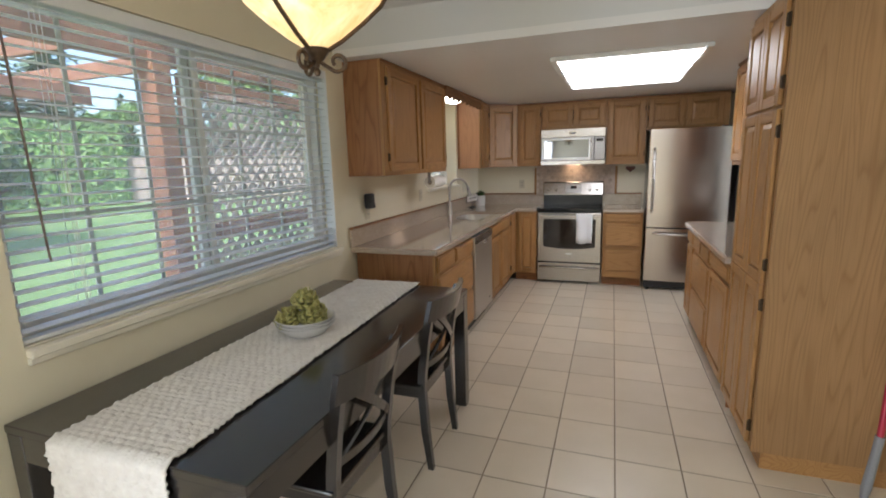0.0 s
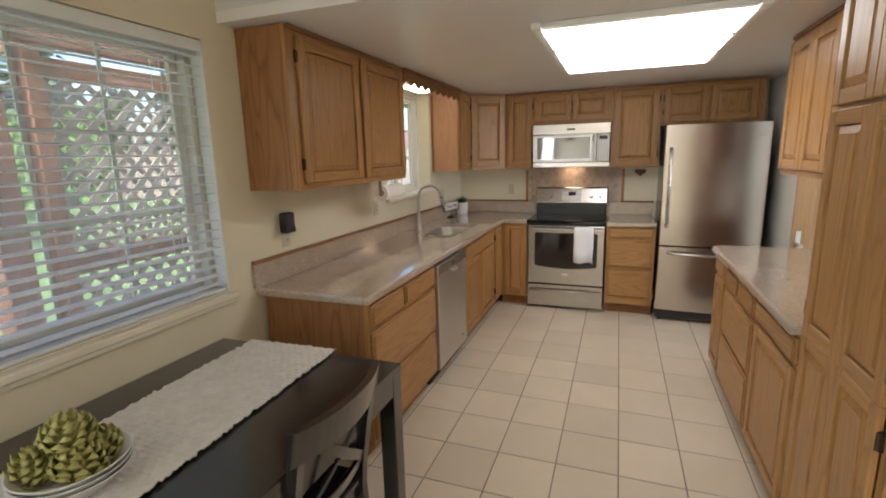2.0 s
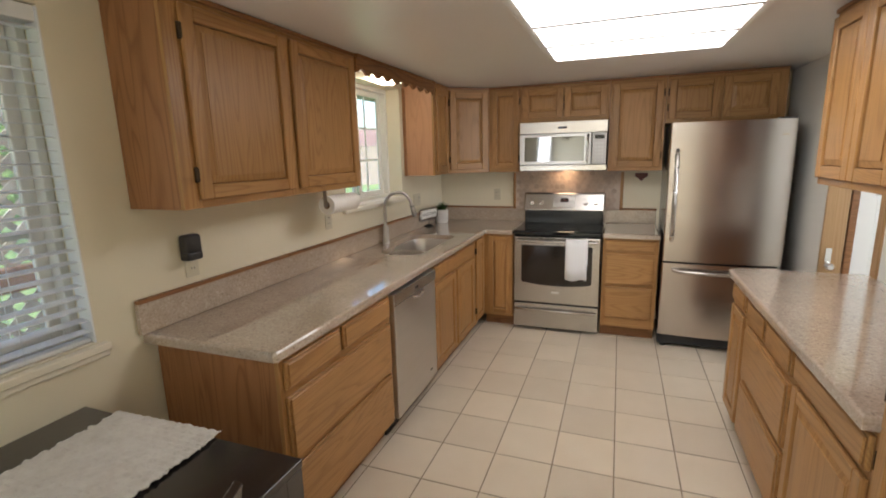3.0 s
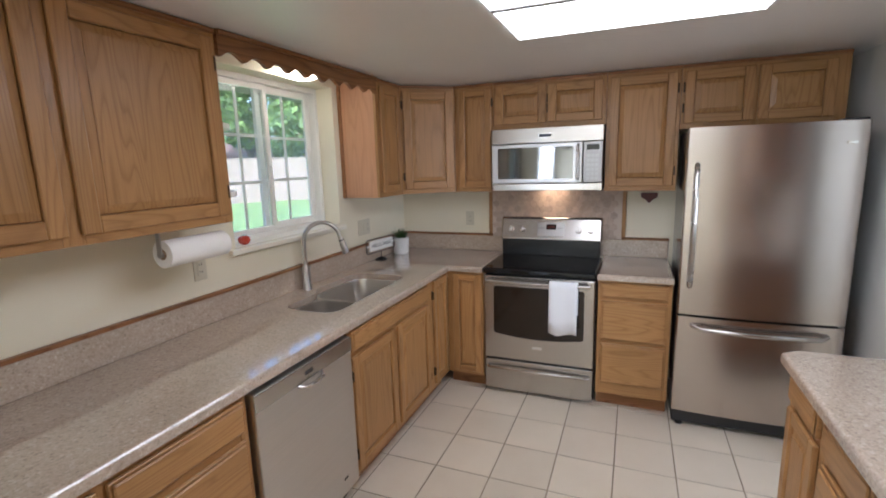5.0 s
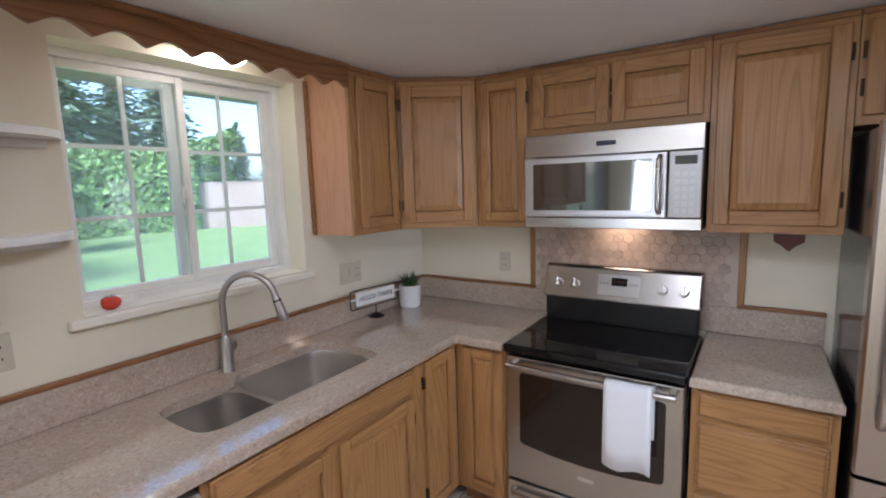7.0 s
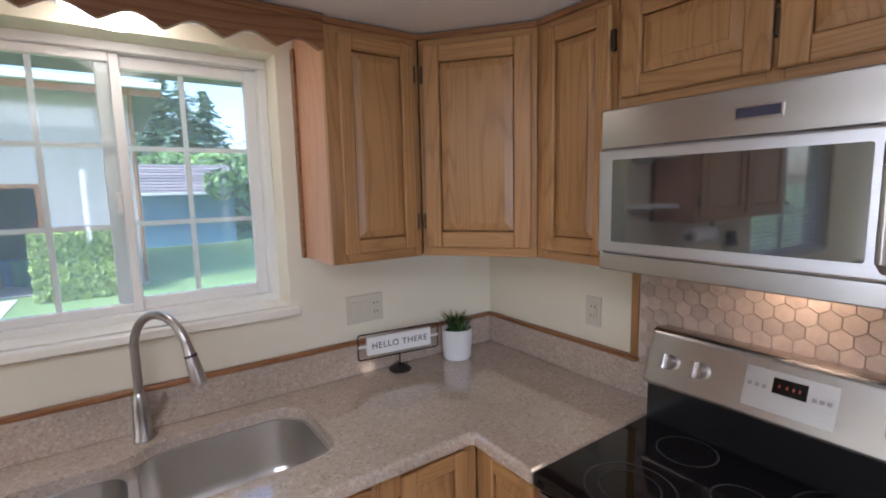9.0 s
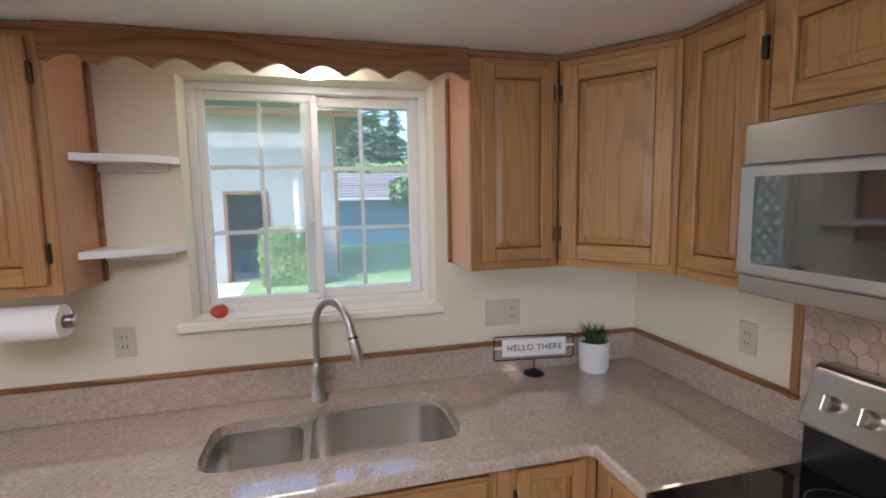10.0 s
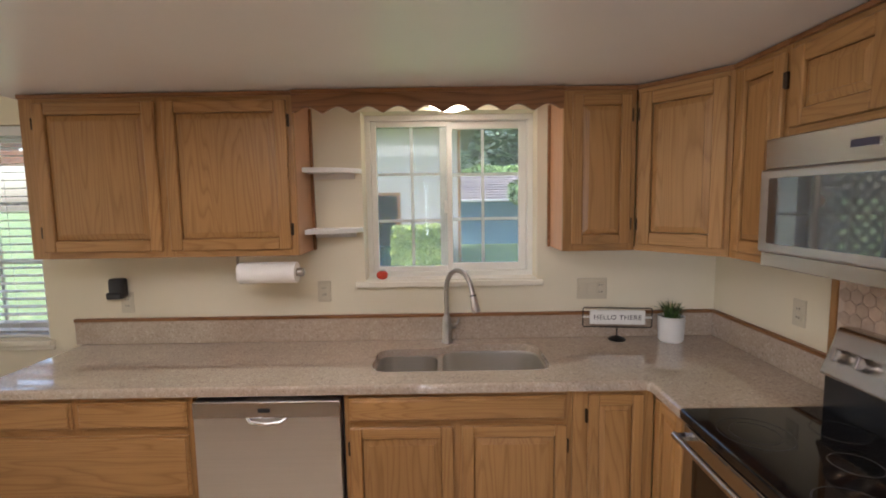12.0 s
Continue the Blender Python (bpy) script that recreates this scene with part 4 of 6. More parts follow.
dr = part("storage_drawer", boxes((0.006, rw - 0.006, -0.026, 0.03, 0.035, 0.258), bevel=0.006, seg=2), steel_x, rg)
part("handle", tube(bmesh.new(), [(0.03, -0.03, 0.205), (0.05, -0.055, 0.205), (0.38, -0.058, 0.205), (rw - 0.05, -0.055, 0.205), (rw - 0.03, -0.03, 0.205)], 0.0105, 10), steel_x, dr, smooth=40)

# towel over the oven handle
tw = thing("hand_towel", RX + 0.47, 6.18, 0.842, 0, "folded white towel hung over the oven handle", "towel")
bm = bmesh.new()
cols, prof = 9, [(0.032, -0.20), (0.030, -0.1), (0.028, 0.0), (0.018, 0.0185), (0.0, 0.0215), (-0.018, 0.016), (-0.0225, -0.02), (-0.024, -0.12), (-0.026, -0.22), (-0.027, -0.315)]
grid = []
for i in range(cols + 1):
    u = i / cols
    grid.append([bm.verts.new((-0.002 + 0.178 * u, y - 0.004 * math.sin(u * 7) * (z < -0.03), z - (0.012 * math.sin(u * 5.5) + 0.012 * u if z < -0.2 else 0))) for y, z in prof])
for i in range(cols):
    for j in range(len(prof) - 1):
        bm.faces.new((grid[i][j], grid[i + 1][j], grid[i + 1][j + 1], grid[i][j + 1]))
ob = part("cloth", bm, towel_mat, tw, smooth=True)
md = ob.modifiers.new("thick", "SOLIDIFY")
md.thickness, md.offset = 0.007, 1.0

# microwave over the range
mw = thing("microwave_oven", -0.384, 6.472, 1.44, 0, "stainless steel over-range microwave with a mirror-dark window", "microwave")
mwW, mwH = 0.758, 0.428
part("case", boxes((0.002, mwW - 0.002, 0.022, 0.38, 0.0, mwH)), grey_side, mw)
part("top_strip", boxes((0, mwW, 0.0, 0.022, 0.325, mwH), bevel=0.004, seg=2), steel_x, mw)
part("bottom_strip", boxes((0, mwW, 0.0, 0.022, 0.0, 0.05), bevel=0.004, seg=2), steel_x, mw)
md_ = part("door", boxes((0.004, 0.628, -0.016, 0.022, 0.051, 0.324), bevel=0.006, seg=2), steel("microwave_door_steel", "x", (0.58, 0.57, 0.58), 0.32), mw)
part("window", prism(bmesh.new(), rounded([(0.05, 0.082), (0.57, 0.082), (0.57, 0.296), (0.05, 0.296)], 0.006, 3), -0.0185, -0.014), mirror_glass, md_)
hb = part("handle", tube(bmesh.new(), [(0.60, -0.018, 0.075), (0.60, -0.05, 0.09), (0.60, -0.052, 0.29), (0.60, -0.018, 0.305)], 0.0105, 10), steel_z, md_, smooth=40)
pn = part("control_panel", boxes((0.632, mwW - 0.002, -0.014, 0.022, 0.051, 0.324), bevel=0.005, seg=2), steel("control_panel_steel", "x", (0.34, 0.33, 0.325), 0.38), mw)
part("display", boxes((0.655, 0.735, -0.0155, -0.014, 0.268, 0.302)), black_glass, pn)
for r in range(6):
    for c in range(3):
        part("key", boxes((0.656 + 0.027 * c, 0.676 + 0.027 * c, -0.0152, -0.014, 0.07 + 0.03 * r, 0.09 + 0.03 * r)), steel("key_steel", "x", (0.38, 0.375, 0.37), 0.4) if (r, c) == (0, 0) else bpy.data.materials["key_steel"], pn)
part("badge", prism(bmesh.new(), rounded([(0.335, 0.36), (0.425, 0.36), (0.425, 0.388), (0.335, 0.388)], 0.004, 3), -0.003, 0.0), chrome, mw)
part("badge_field", boxes((0.339, 0.421, -0.0042, -0.003, 0.364, 0.384)), badge_blue, mw)
part("hood_lamp", boxes((0.30, 0.46, 0.25, 0.32, -0.004, 0.0)), hood_glow, mw, "lit lamp under the microwave")

# hexagon splash behind the range
hx = thing("hexagon_splashback", -0.487, BACK - 0.002, SP - 0.01, 0, "beige stone hexagon tile panel with oak edges", "splashback")
HW, HH = 0.985, 0.395
part("bed", boxes((0, HW, -0.010, 0, 0, HH)), hex_grout, hx)
for u in (-0.028, HW):
    part("edge_strip", boxes((u, u + 0.028, -0.02, 0, 0.0, HH - 0.03), bevel=0.003), oak_v, hx)

# fridge
fg = thing("refrigerator", 0.838, 6.155, 0, 0, "stainless steel bottom-freezer refrigerator", "refrigerator")
fw = 0.806
part("cabinet", boxes((0.006, fw - 0.006, 0.07, 0.66, 0.03, 1.787), bevel=0.004), gloss_black, fg, "gloss black fridge body")


def bowed(x0, x1, z0, z1, bow=0.018):
    """A door whose front bulges a little."""
    sect = [(x0, 0.062), (x0, 0.008)] + [(x0 + 0.008 + (x1 - x0 - 0.016) * k / 14, -bow * math.sin(math.pi * k / 14)) for k in range(15)] + [(x1, 0.008), (x1, 0.062)]
    bm = bmesh.new()
    lo, hi = [bm.verts.new((x, y, z0)) for x, y in sect], [bm.verts.new((x, y, z1)) for x, y in sect]
    bm.faces.new(lo), bm.faces.new(hi[::-1])
    for i in range(len(sect)):
        bm.faces.new((lo[i - 1], lo[i], hi[i], hi[i - 1]))
    return bm


fd = part("fridge_door", bowed(0, fw, 0.73, 1.80), fridge_steel, fg, smooth=30)
part("handle", tube(bmesh.new(), [(0.055, -0.006, 0.90), (0.052, -0.05, 0.945), (0.052, -0.058, 1.25), (0.052, -0.05, 1.555), (0.055, -0.006, 1.60)], 0.0145, 12), steel_z, fd, smooth=40)
part("badge", boxes((0.715, 0.755, -0.012, -0.006, 1.687, 1.699)), chrome, fd)
zd = part("freezer_drawer", bowed(0, fw, 0.115, 0.716), fridge_steel, fg, smooth=30)
part("handle", tube(bmesh.new(), [(0.08, -0.008, 0.665), (0.12, -0.055, 0.66), (0.40, -0.07, 0.655), (0.69, -0.055, 0.66), (0.73, -0.008, 0.665)], 0.0135, 12), steel_x, zd, smooth=40)
part("kick_grille", boxes((0.006, fw - 0.006, 0.03, 0.10, 0.025, 0.108), bevel=0.004), black_plastic, fg)
for u in (0.05, fw - 0.05):
    part("foot", lathe(bmesh.new(), [(0, 0), (0.022, 0), (0.022, 0.026), (0, 0.026)], 12, (u, 0.06, 0)), black_plastic, fg)
part("hinge_cover", boxes((fw - 0.11, fw - 0.005, 0.01, 0.10, 1.789, 1.812), bevel=0.004), black_plastic, fg)

# peninsula, wall cabinet above it, pantry
PX = 1.145
t = drawer_stack(PX, 4.80, -90, 0.70, ((0.02, 0.315), (0.36, 0.32)), "golden oak base cabinet, two small drawers above two wide ones")
t = door_base(PX, 4.10, -90, 0.592, ((0.022, 0.55),), ((0.022, 0.55),), "golden oak base cabinet, one drawer above one door")
t = base(PX, 5.145, -90, 0.343, "narrow golden oak cabinet at the end of the counter")
face_frame(t, 0.343, KICK, BT, ((0, 0.05), (0.30, 0.343)), ((KICK, 0.15), (0.71, 0.77), (0.85, BT)))
raised_door(t, 0.035, 0.13, 0.275, 0.605, 0.048)
drawer_front(t, 0.035, 0.76, 0.275, 0.105)
wt3 = thing("worktop", 1.424, 4.3, CT, 0, "speckled taupe quartz worktop of the peninsula", "worktop")
part("slab", slab([(-0.323, -0.79), (0.336, -0.79), (0.336, 0.885), (-0.275, 0.885), (-0.323, 0.845)], [], -0.038, 0.0, 0.012), quartz, wt3)
wall_cabinet(1.372, 4.855, -90, 1.345, ((0.012, 0.335), (0.352, 0.335), (0.70, 0.30), (1.008, 0.30)), depth=0.37, label="golden oak wall cabinet above the peninsula", knuckles=("", "r", "l", "r"))

pa = thing("pantry_cabinet", PX, 3.505, 0, -90, "tall golden oak pantry cabinet with four doors", "cabinet")
PT = CEIL - 0.005
pw = 0.625
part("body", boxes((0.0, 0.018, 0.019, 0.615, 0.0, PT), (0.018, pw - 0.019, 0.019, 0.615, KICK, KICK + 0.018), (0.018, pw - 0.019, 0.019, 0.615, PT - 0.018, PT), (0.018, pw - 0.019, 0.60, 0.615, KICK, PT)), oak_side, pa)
part("side_panel", boxes((pw - 0.018, pw, 0.0005, 0.615, 0.09, PT)), pantry_oak, pa, "broad oak veneer side")
face_frame(pa, pw, KICK, PT, ((0, 0.03), (0.295, 0.315), (pw - 0.034, pw - 0.018)), ((KICK, 0.12), (1.685, 1.735), (2.145, PT)))
for a, k in ((0.022, "l"), (0.307, "r")):
    raised_door(pa, a, 1.715, 0.283, 0.44, 0.05, (k,))
    d = raised_door(pa, a, 0.915, 0.283, 0.785, 0.05, (k,))
    d2 = raised_door(pa, a, 0.115, 0.283, 0.7995, 0.05, (k,))
part("toe_kick", boxes((0, pw - 0.03, 0.045, 0.06, 0, KICK), (pw - 0.03, pw - 0.012, 0.045, 0.615, 0, 0.088)), oak_h, pa)

# ---- ceiling light panel ----
bar_grey = mat("grey_aluminium_bar", (0.32, 0.31, 0.29), 0.5)
cl = thing("ceiling_light", 0.535, 4.65, CEIL, 0, "large lit rectangular ceiling light with white frame", "ceiling light")
lx, ly = 0.455, 0.67
part("frame", boxes((-lx - 0.05, -lx, -ly - 0.05, ly + 0.05, -0.03, -0.001), (lx, lx + 0.05, -ly - 0.05, ly + 0.05, -0.03, -0.001), (-lx, lx, -ly - 0.05, -ly, -0.03, -0.001), (-lx, lx, ly, ly + 0.05, -0.03, -0.001), bevel=0.006), white_trim, cl)
for k in range(3):
    y0 = -ly + 2 * ly * k / 3
    part("diffuser", boxes((-lx, lx, y0 + 0.006, y0 + 2 * ly / 3 - 0.006, -0.037, -0.016)), panel_glow, cl, "lit milky panel")
for k in (1, 2):
    y0 = -ly + 2 * ly * k / 3
    part("cross_bar", boxes((-lx, lx, y0 - 0.014, y0 + 0.014, -0.042, -0.014)), bar_grey, cl)

# dome lamp behind the valance
dl = thing("sink_lamp", -1.165, 5.42, CEIL, 0, "small lit white dome lamp above the sink", "ceiling light")
part("base", lathe(bmesh.new(), [(0, -0.001), (0.13, -0.001), (0.13, -0.018), (0, -0.018)], 28), bright_plastic, dl)
part("shade", lathe(bmesh.new(), [(0.122, -0.018), (0.118, -0.04), (0.095, -0.062), (0.05, -0.076), (0, -0.08)], 28), dome_glow, dl, smooth=True)

# chandelier
ch = thing("chandelier", -0.44, 1.81, 1.795, 0, "bronze chandelier with a lit amber glass bowl", "chandelier")
part("bowl", lathe(bmesh.new(), [(0.0, 0.078), (0.03, 0.082), (0.085, 0.115), (0.15, 0.165), (0.205, 0.215), (0.235, 0.26), (0.24, 0.285), (0.225, 0.31), (0.215, 0.30), (0.205, 0.27), (0.14, 0.18), (0.0, 0.095)], 40), amber, ch, "lit amber glass bowl", smooth=True)
part("finial", lathe(bmesh.new(), [(0, 0.0), (0.008, 0.004), (0.012, 0.016), (0.006, 0.026), (0.012, 0.04), (0.024, 0.052), (0.04, 0.074), (0.045, 0.083), (0, 0.086)], 16), bronze, ch, smooth=40)
for k in range(3):
    a = radians(120 * k + 28)
    d, e = Vector((math.cos(a), math.sin(a), 0)), Vector((0, 0, 1))
    strap = [d * 0.035 + e * 0.078, d * 0.088 + e * 0.11, d * 0.155 + e * 0.162, d * 0.212 + e * 0.213, d * 0.243 + e * 0.26, d * 0.247 + e * 0.29, d * 0.20 + e * 0.42, d * 0.05 + e * 0.56]
    s_ = part("strap", tube(bmesh.new(), strap, 0.007, 8), bronze, ch, smooth=40)
    scroll = [d * (0.012 + 0.012 * q) + e * (0.045 - 0.010 * q) for q in (0, 1)]
    for q in range(15):
        g = radians(-110 + 24 * q)
        r = 0.031 - 0.0013 * q
        scroll.append(d * (0.066 + r * math.cos(g)) + e * (0.045 + r * math.sin(g)))
    part("scroll", tube(bmesh.new(), scroll, 0.0065, 8), bronze, s_, smooth=40)
part("stem", tube(bmesh.new(), [(0, 0, 0.09), (0, 0, 0.655)], 0.009, 10), bronze, ch)
part("canopy", lathe(bmesh.new(), [(0, 0.62), (0.03, 0.625), (0.065, 0.645), (0.065, 0.659), (0, 0.659)], 20), bronze, ch, smooth=40)

# ---- dining table ----
TX0, TX1, TY0, TY1, TT = -1.285, -0.345, 1.235, 3.11, 0.75
tb = thing("dining_table", (TX0 + TX1) / 2, (TY0 + TY1) / 2, 0, 0, "long black-brown wooden dining table beside the window", "table")
hx_, hy_ = (TX1 - TX0) / 2, (TY1 - TY0) / 2
part("tabletop", boxes((-hx_, hx_, -hy_, hy_, TT - 0.028, TT), bevel=0.003), ebony, tb)
part("apron", boxes((-hx_ + 0.004, -hx_ + 0.026, -hy_ + 0.07, hy_ - 0.07, TT - 0.118, TT - 0.028), (hx_ - 0.026, hx_ - 0.004, -hy_ + 0.07, hy_ - 0.07, TT - 0.118, TT - 0.028), (-hx_ + 0.07, hx_ - 0.07, -hy_ + 0.004, -hy_ + 0.026, TT - 0.118, TT - 0.028), (-hx_ + 0.07, hx_ - 0.07, hy_ - 0.026, hy_ - 0.004, TT - 0.118, TT - 0.028), bevel=0.002), ebony, tb)
for sx in (-1, 1):
    for sy in (-1, 1):
        cx, cy = sx * (hx_ - 0.037), sy * (hy_ - 0.037)
        part("leg", boxes((cx - 0.035, cx + 0.035, cy - 0.035, cy + 0.035, 0.0, TT - 0.028), bevel=0.003), ebony, tb)

# runner
rn = thing("table_runner", -0.82, TY0, TT, 2.1, "cream hand-woven cotton runner hanging over the table end", "table runner")
rng = random.Random(5)
bm = bmesh.new()
RW, rows_, cols_ = 0.222, 300, 84
hang, length = 0.30, TY1 - TY0 + 0.01
path = []
for k in range(rows_ + 1):
    s = k / rows_ * (hang + length)
    if s < hang:
        path.append((-0.012, s - hang))
    else:
        path.append((s - hang, 0.004))
grid = []
for k, (py, pz_) in enumerate(path):
    row = []
    nudge = 0.006 * noise.noise((0.15 * k, 1.7, 0))
    for j in range(cols_ + 1):
        u = -1 + 2 * j / cols_
        band = k / 3.2
        cell = j / 6.5 + 0.5 * (int(band) % 2) + 0.25 * noise.noise((j * 0.12, k * 0.1, 2.0))
        loop = math.sin(math.pi * (band % 1.0)) ** 0.7 * abs(math.sin(math.pi * cell)) ** 0.5
        off = 0.002 + 0.0105 * loop * (0.75 + 0.5 * noise.noise((j * 0.16, k * 0.3, 3.0))) + 0.002 * noise.noise((j * 0.9, k * 0.9, 8.0))
        x = u * (RW + 0.009 * noise.noise((k * 0.6, 5.0, u)) * abs(u)) + nudge
        row.append(bm.verts.new((x, py - (off if pz_ < 0 else 0), pz_ + (off if pz_ >= 0 else 0))))
    grid.append(row)
for k in range(rows_):
    for j in range(cols_):
        bm.faces.new((grid[k][j], grid[k][j + 1], grid[k + 1][j + 1], grid[k + 1][j]))
ob = part("cloth", bm, runner_mat, rn, smooth=True)
md = ob.modifiers.new("thick", "SOLIDIFY")
md.thickness, md.offset = 0.004, 0.0

# bowls with artichokes
bw_ = thing("bowl_stack", -0.83, 2.16, TT + 0.011, 0, "stack of shallow white ceramic bowls", "bowl")
for k in range(3):
    z = 0.014 * k
    part("bowl", lathe(bmesh.new(), [(0, z), (0.075, z), (0.085, z + 0.004), (0.128, z + 0.045), (0.134, z + 0.052), (0.130, z + 0.053), (0.08, z + 0.010), (0, z + 0.007)], 40), ceramic, bw_, smooth=35)


def artichoke(x, y, z, size, turn, lean):
    t = thing("artichoke", x, y, z, turn, "green globe artichoke resting in the white bowl", "artichoke", "artichokes in the bowl")
    rr = random.Random(int(turn * 7))
    part("heart", lathe(bmesh.new(), [(0, 0), (0.5 * size, 0.1 * size), (0.72 * size, 0.5 * size), (0.6 * size, 0.95 * size), (0.3 * size, 1.3 * size), (0, 1.4 * size)], 14), artichoke_mat, t, smooth=True)
    bm = bmesh.new()
    for ring, (r, zz, n_, up) in enumerate(((0.62, 0.12, 9, 0.35), (0.78, 0.36, 10, 0.55), (0.76, 0.62, 10, 0.75), (0.62, 0.86, 9, 0.95), (0.44, 1.05, 7, 1.1), (0.24, 1.2, 5, 1.25))):
        for k in range(n_):
            a = 2 * math.pi * (k + 0.5 * (ring % 2)) / n_ + rr.uniform(-0.1, 0.1)
            out = Vector((math.cos(a), math.sin(a), 0))
            side = Vector((-math.sin(a), math.cos(a), 0))
            base_ = out * r * size + Vector((0, 0, zz * size))
            tip = base_ + (out * (0.32 - 0.05 * ring) + Vector((0, 0, 0.42 + 0.03 * ring))) * size * rr.uniform(0.85, 1.15)
            wd = 0.30 * size * (1 - 0.09 * ring)
            mid_ = base_.lerp(tip, 0.5) + out * 0.13 * size
            v = [bm.verts.new(p) for p in (base_ - side * wd * 0.8, mid_ - side * wd, tip - side * 0.03 * size, tip + side * 0.03 * size, mid_ + side * wd, base_ + side * wd * 0.8)]
            c = bm.verts.new(mid_ + out * 0.07 * size)
            for i in range(6):
                bm.faces.new((v[i], v[(i + 1) % 6], c))
    ob = part("leaves", bm, artichoke_mat, t, smooth=50)
    s = ob.modifiers.new("thick", "SOLIDIFY")
    s.thickness = 0.003
    t.rotation_euler = (radians(lean[0]), radians(lean[1]), radians(turn))
    return t


artichoke(-0.877, 2.127, 0.800, 0.058, 20, (18, -20))
artichoke(-0.781, 2.135, 0.800, 0.060, 140, (14, 16))
artichoke(-0.835, 2.225, 0.802, 0.058, 250, (-16, 4))
artichoke(-0.83, 2.16, 0.874, 0.058, 77, (4, 3))


# chairs: local +x is the way the sitter faces
def dining_chair(x, y, rz):
    t = thing("dining_chair", x, y, 0, rz, "black wooden dining chair with a crossed back", "chair", "chairs at the table")
    part("seat", boxes((-0.01, 0.43, -0.215, 0.215, 0.43, 0.455), bevel=0.008, seg=2), ebony, t)
    part("seat_frame", boxes((0.02, 0.40, -0.195, -0.175, 0.375, 0.43), (0.02, 0.40, 0.175, 0.195, 0.375, 0.43), (0.385, 0.405, -0.175, 0.175, 0.375, 0.43), (0.0, 0.02, -0.175, 0.175, 0.375, 0.43), bevel=0.002), ebony, t)
    for s in (-1, 1):
        part("front_leg", tube(bmesh.new(), [(0.39, s * 0.185, 0.43), (0.39, s * 0.185, 0.0)], [0.027, 0.019], 4), ebony, t)
        bm = bmesh.new()
        ax = [(-0.035, 0.0), (-0.012, 0.2), (0.0, 0.42), (-0.005, 0.50), (-0.03, 0.68), (-0.065, 0.86)]
        rings = []
        for px, pz_ in ax:
            wd, dp = (0.016, 0.019) if pz_ > 0.01 else (0.013, 0.014)
            yo = s * (0.19 + 0.012 * max(0, (pz_ - 0.45)) / 0.4)
            rings.append([bm.verts.new((px + dx, yo + dy, pz_)) for dx, dy in ((-dp, -wd), (dp, -wd), (dp, wd), (-dp, wd))])
        for a, b in zip(rings, rings[1:]):
            for i in range(4):
                bm.faces.new((a[i], a[(i + 1) % 4], b[(i + 1) % 4], b[i]))
        bm.faces.new(rings[0]), bm.faces.new(rings[-1])
        part("back_leg", bm, ebony, t)

    def slat(name, z0, z1, x0, x1, half, bow, thick):
        bm = bmesh.new()
        rings = []
        for k in range(13):
            u = -1 + k / 6
            c = -bow * (1 - u * u)
            rings.append([bm.verts.new(v) for v in ((x0 + c - thick, u * half, z0), (x0 + c + thick, u * half, z0), (x1 + c + thick, u * half, z1), (x1 + c - thick, u * half, z1))])
        for a, b in zip(rings, rings[1:]):
            for i in range(4):
                bm.faces.new((a[i], a[(i + 1) % 4], b[(i + 1) % 4], b[i]))
        bm.faces.new(rings[0]), bm.faces.new(rings[-1])
        bmesh.ops.bevel(bm, geom=list(bm.edges), offset=0.003, segments=1, affect="EDGES")
        part(name, bm, ebony, t)
    slat("top_rail", 0.778, 0.890, -0.048, -0.072, 0.234, 0.048, 0.013)
    slat("lower_rail", 0.525, 0.565, -0.008, -0.014, 0.19, 0.03, 0.009)
    for s in (-1, 1):
        bm = bmesh.new()
        rings = []
        for k in range(11):
            u = k / 10
            yy = s * (-0.165 + 0.33 * u)
            zz = 0.555 + 0.255 * u
            xx = -0.016 - 0.042 * u - 0.03 * (1 - (yy / 0.19) ** 2) - 0.006 * s
            rings.append([bm.verts.new(v) for v in ((xx - 0.006, yy - 0.012, zz + 0.012), (xx + 0.006, yy - 0.012, zz + 0.012), (xx + 0.006, yy + 0.012, zz - 0.012), (xx - 0.006, yy + 0.012, zz - 0.012))])
        for a, b in zip(rings, rings[1:]):
            for i in range(4):
                bm.faces.new((a[i], a[(i + 1) % 4], b[(i + 1) % 4], b[i]))
        bm.faces.new(rings[0]), bm.faces.new(rings[-1])
        part("cross_slat", bm, ebony, t)
    return t


c1 = dining_chair(-0.372, 2.6, 180)
copy_thing(c1, pose(-0.372, 1.815, 0, 0, 0, 180))

# ---- small things ----
def outlet(x, y, z, rz, gangs, label, devices):
    t = thing("wall_outlet", x, y, z, rz, label, "outlet")
    w = 0.07 + 0.046 * (gangs - 1)
    part("plate", boxes((-w / 2, w / 2, -0.006, 0, -0.0575, 0.0575), bevel=0.002), white_plastic, t)
    for k, d in enumerate(devices):
        u = (k - (gangs - 1) / 2) * 0.046
        if d == "socket":
            part("socket", boxes((u - 0.0165, u + 0.0165, -0.009, -0.006, -0.033, 0.033), bevel=0.001), white_plastic, t)
            for zz in (-0.018, 0.018):
                for dx in (-0.007, 0.007):
                    part("slot", boxes((u + dx - 0.0015, u + dx + 0.0015, -0.0096, -0.009, zz - 0.005, zz + 0.005)), black_plastic, t)
        else:
            part("switch", boxes((u - 0.0165, u + 0.0165, -0.010, -0.006, -0.033, 0.033), bevel=0.0015), white_plastic, t)
    return t


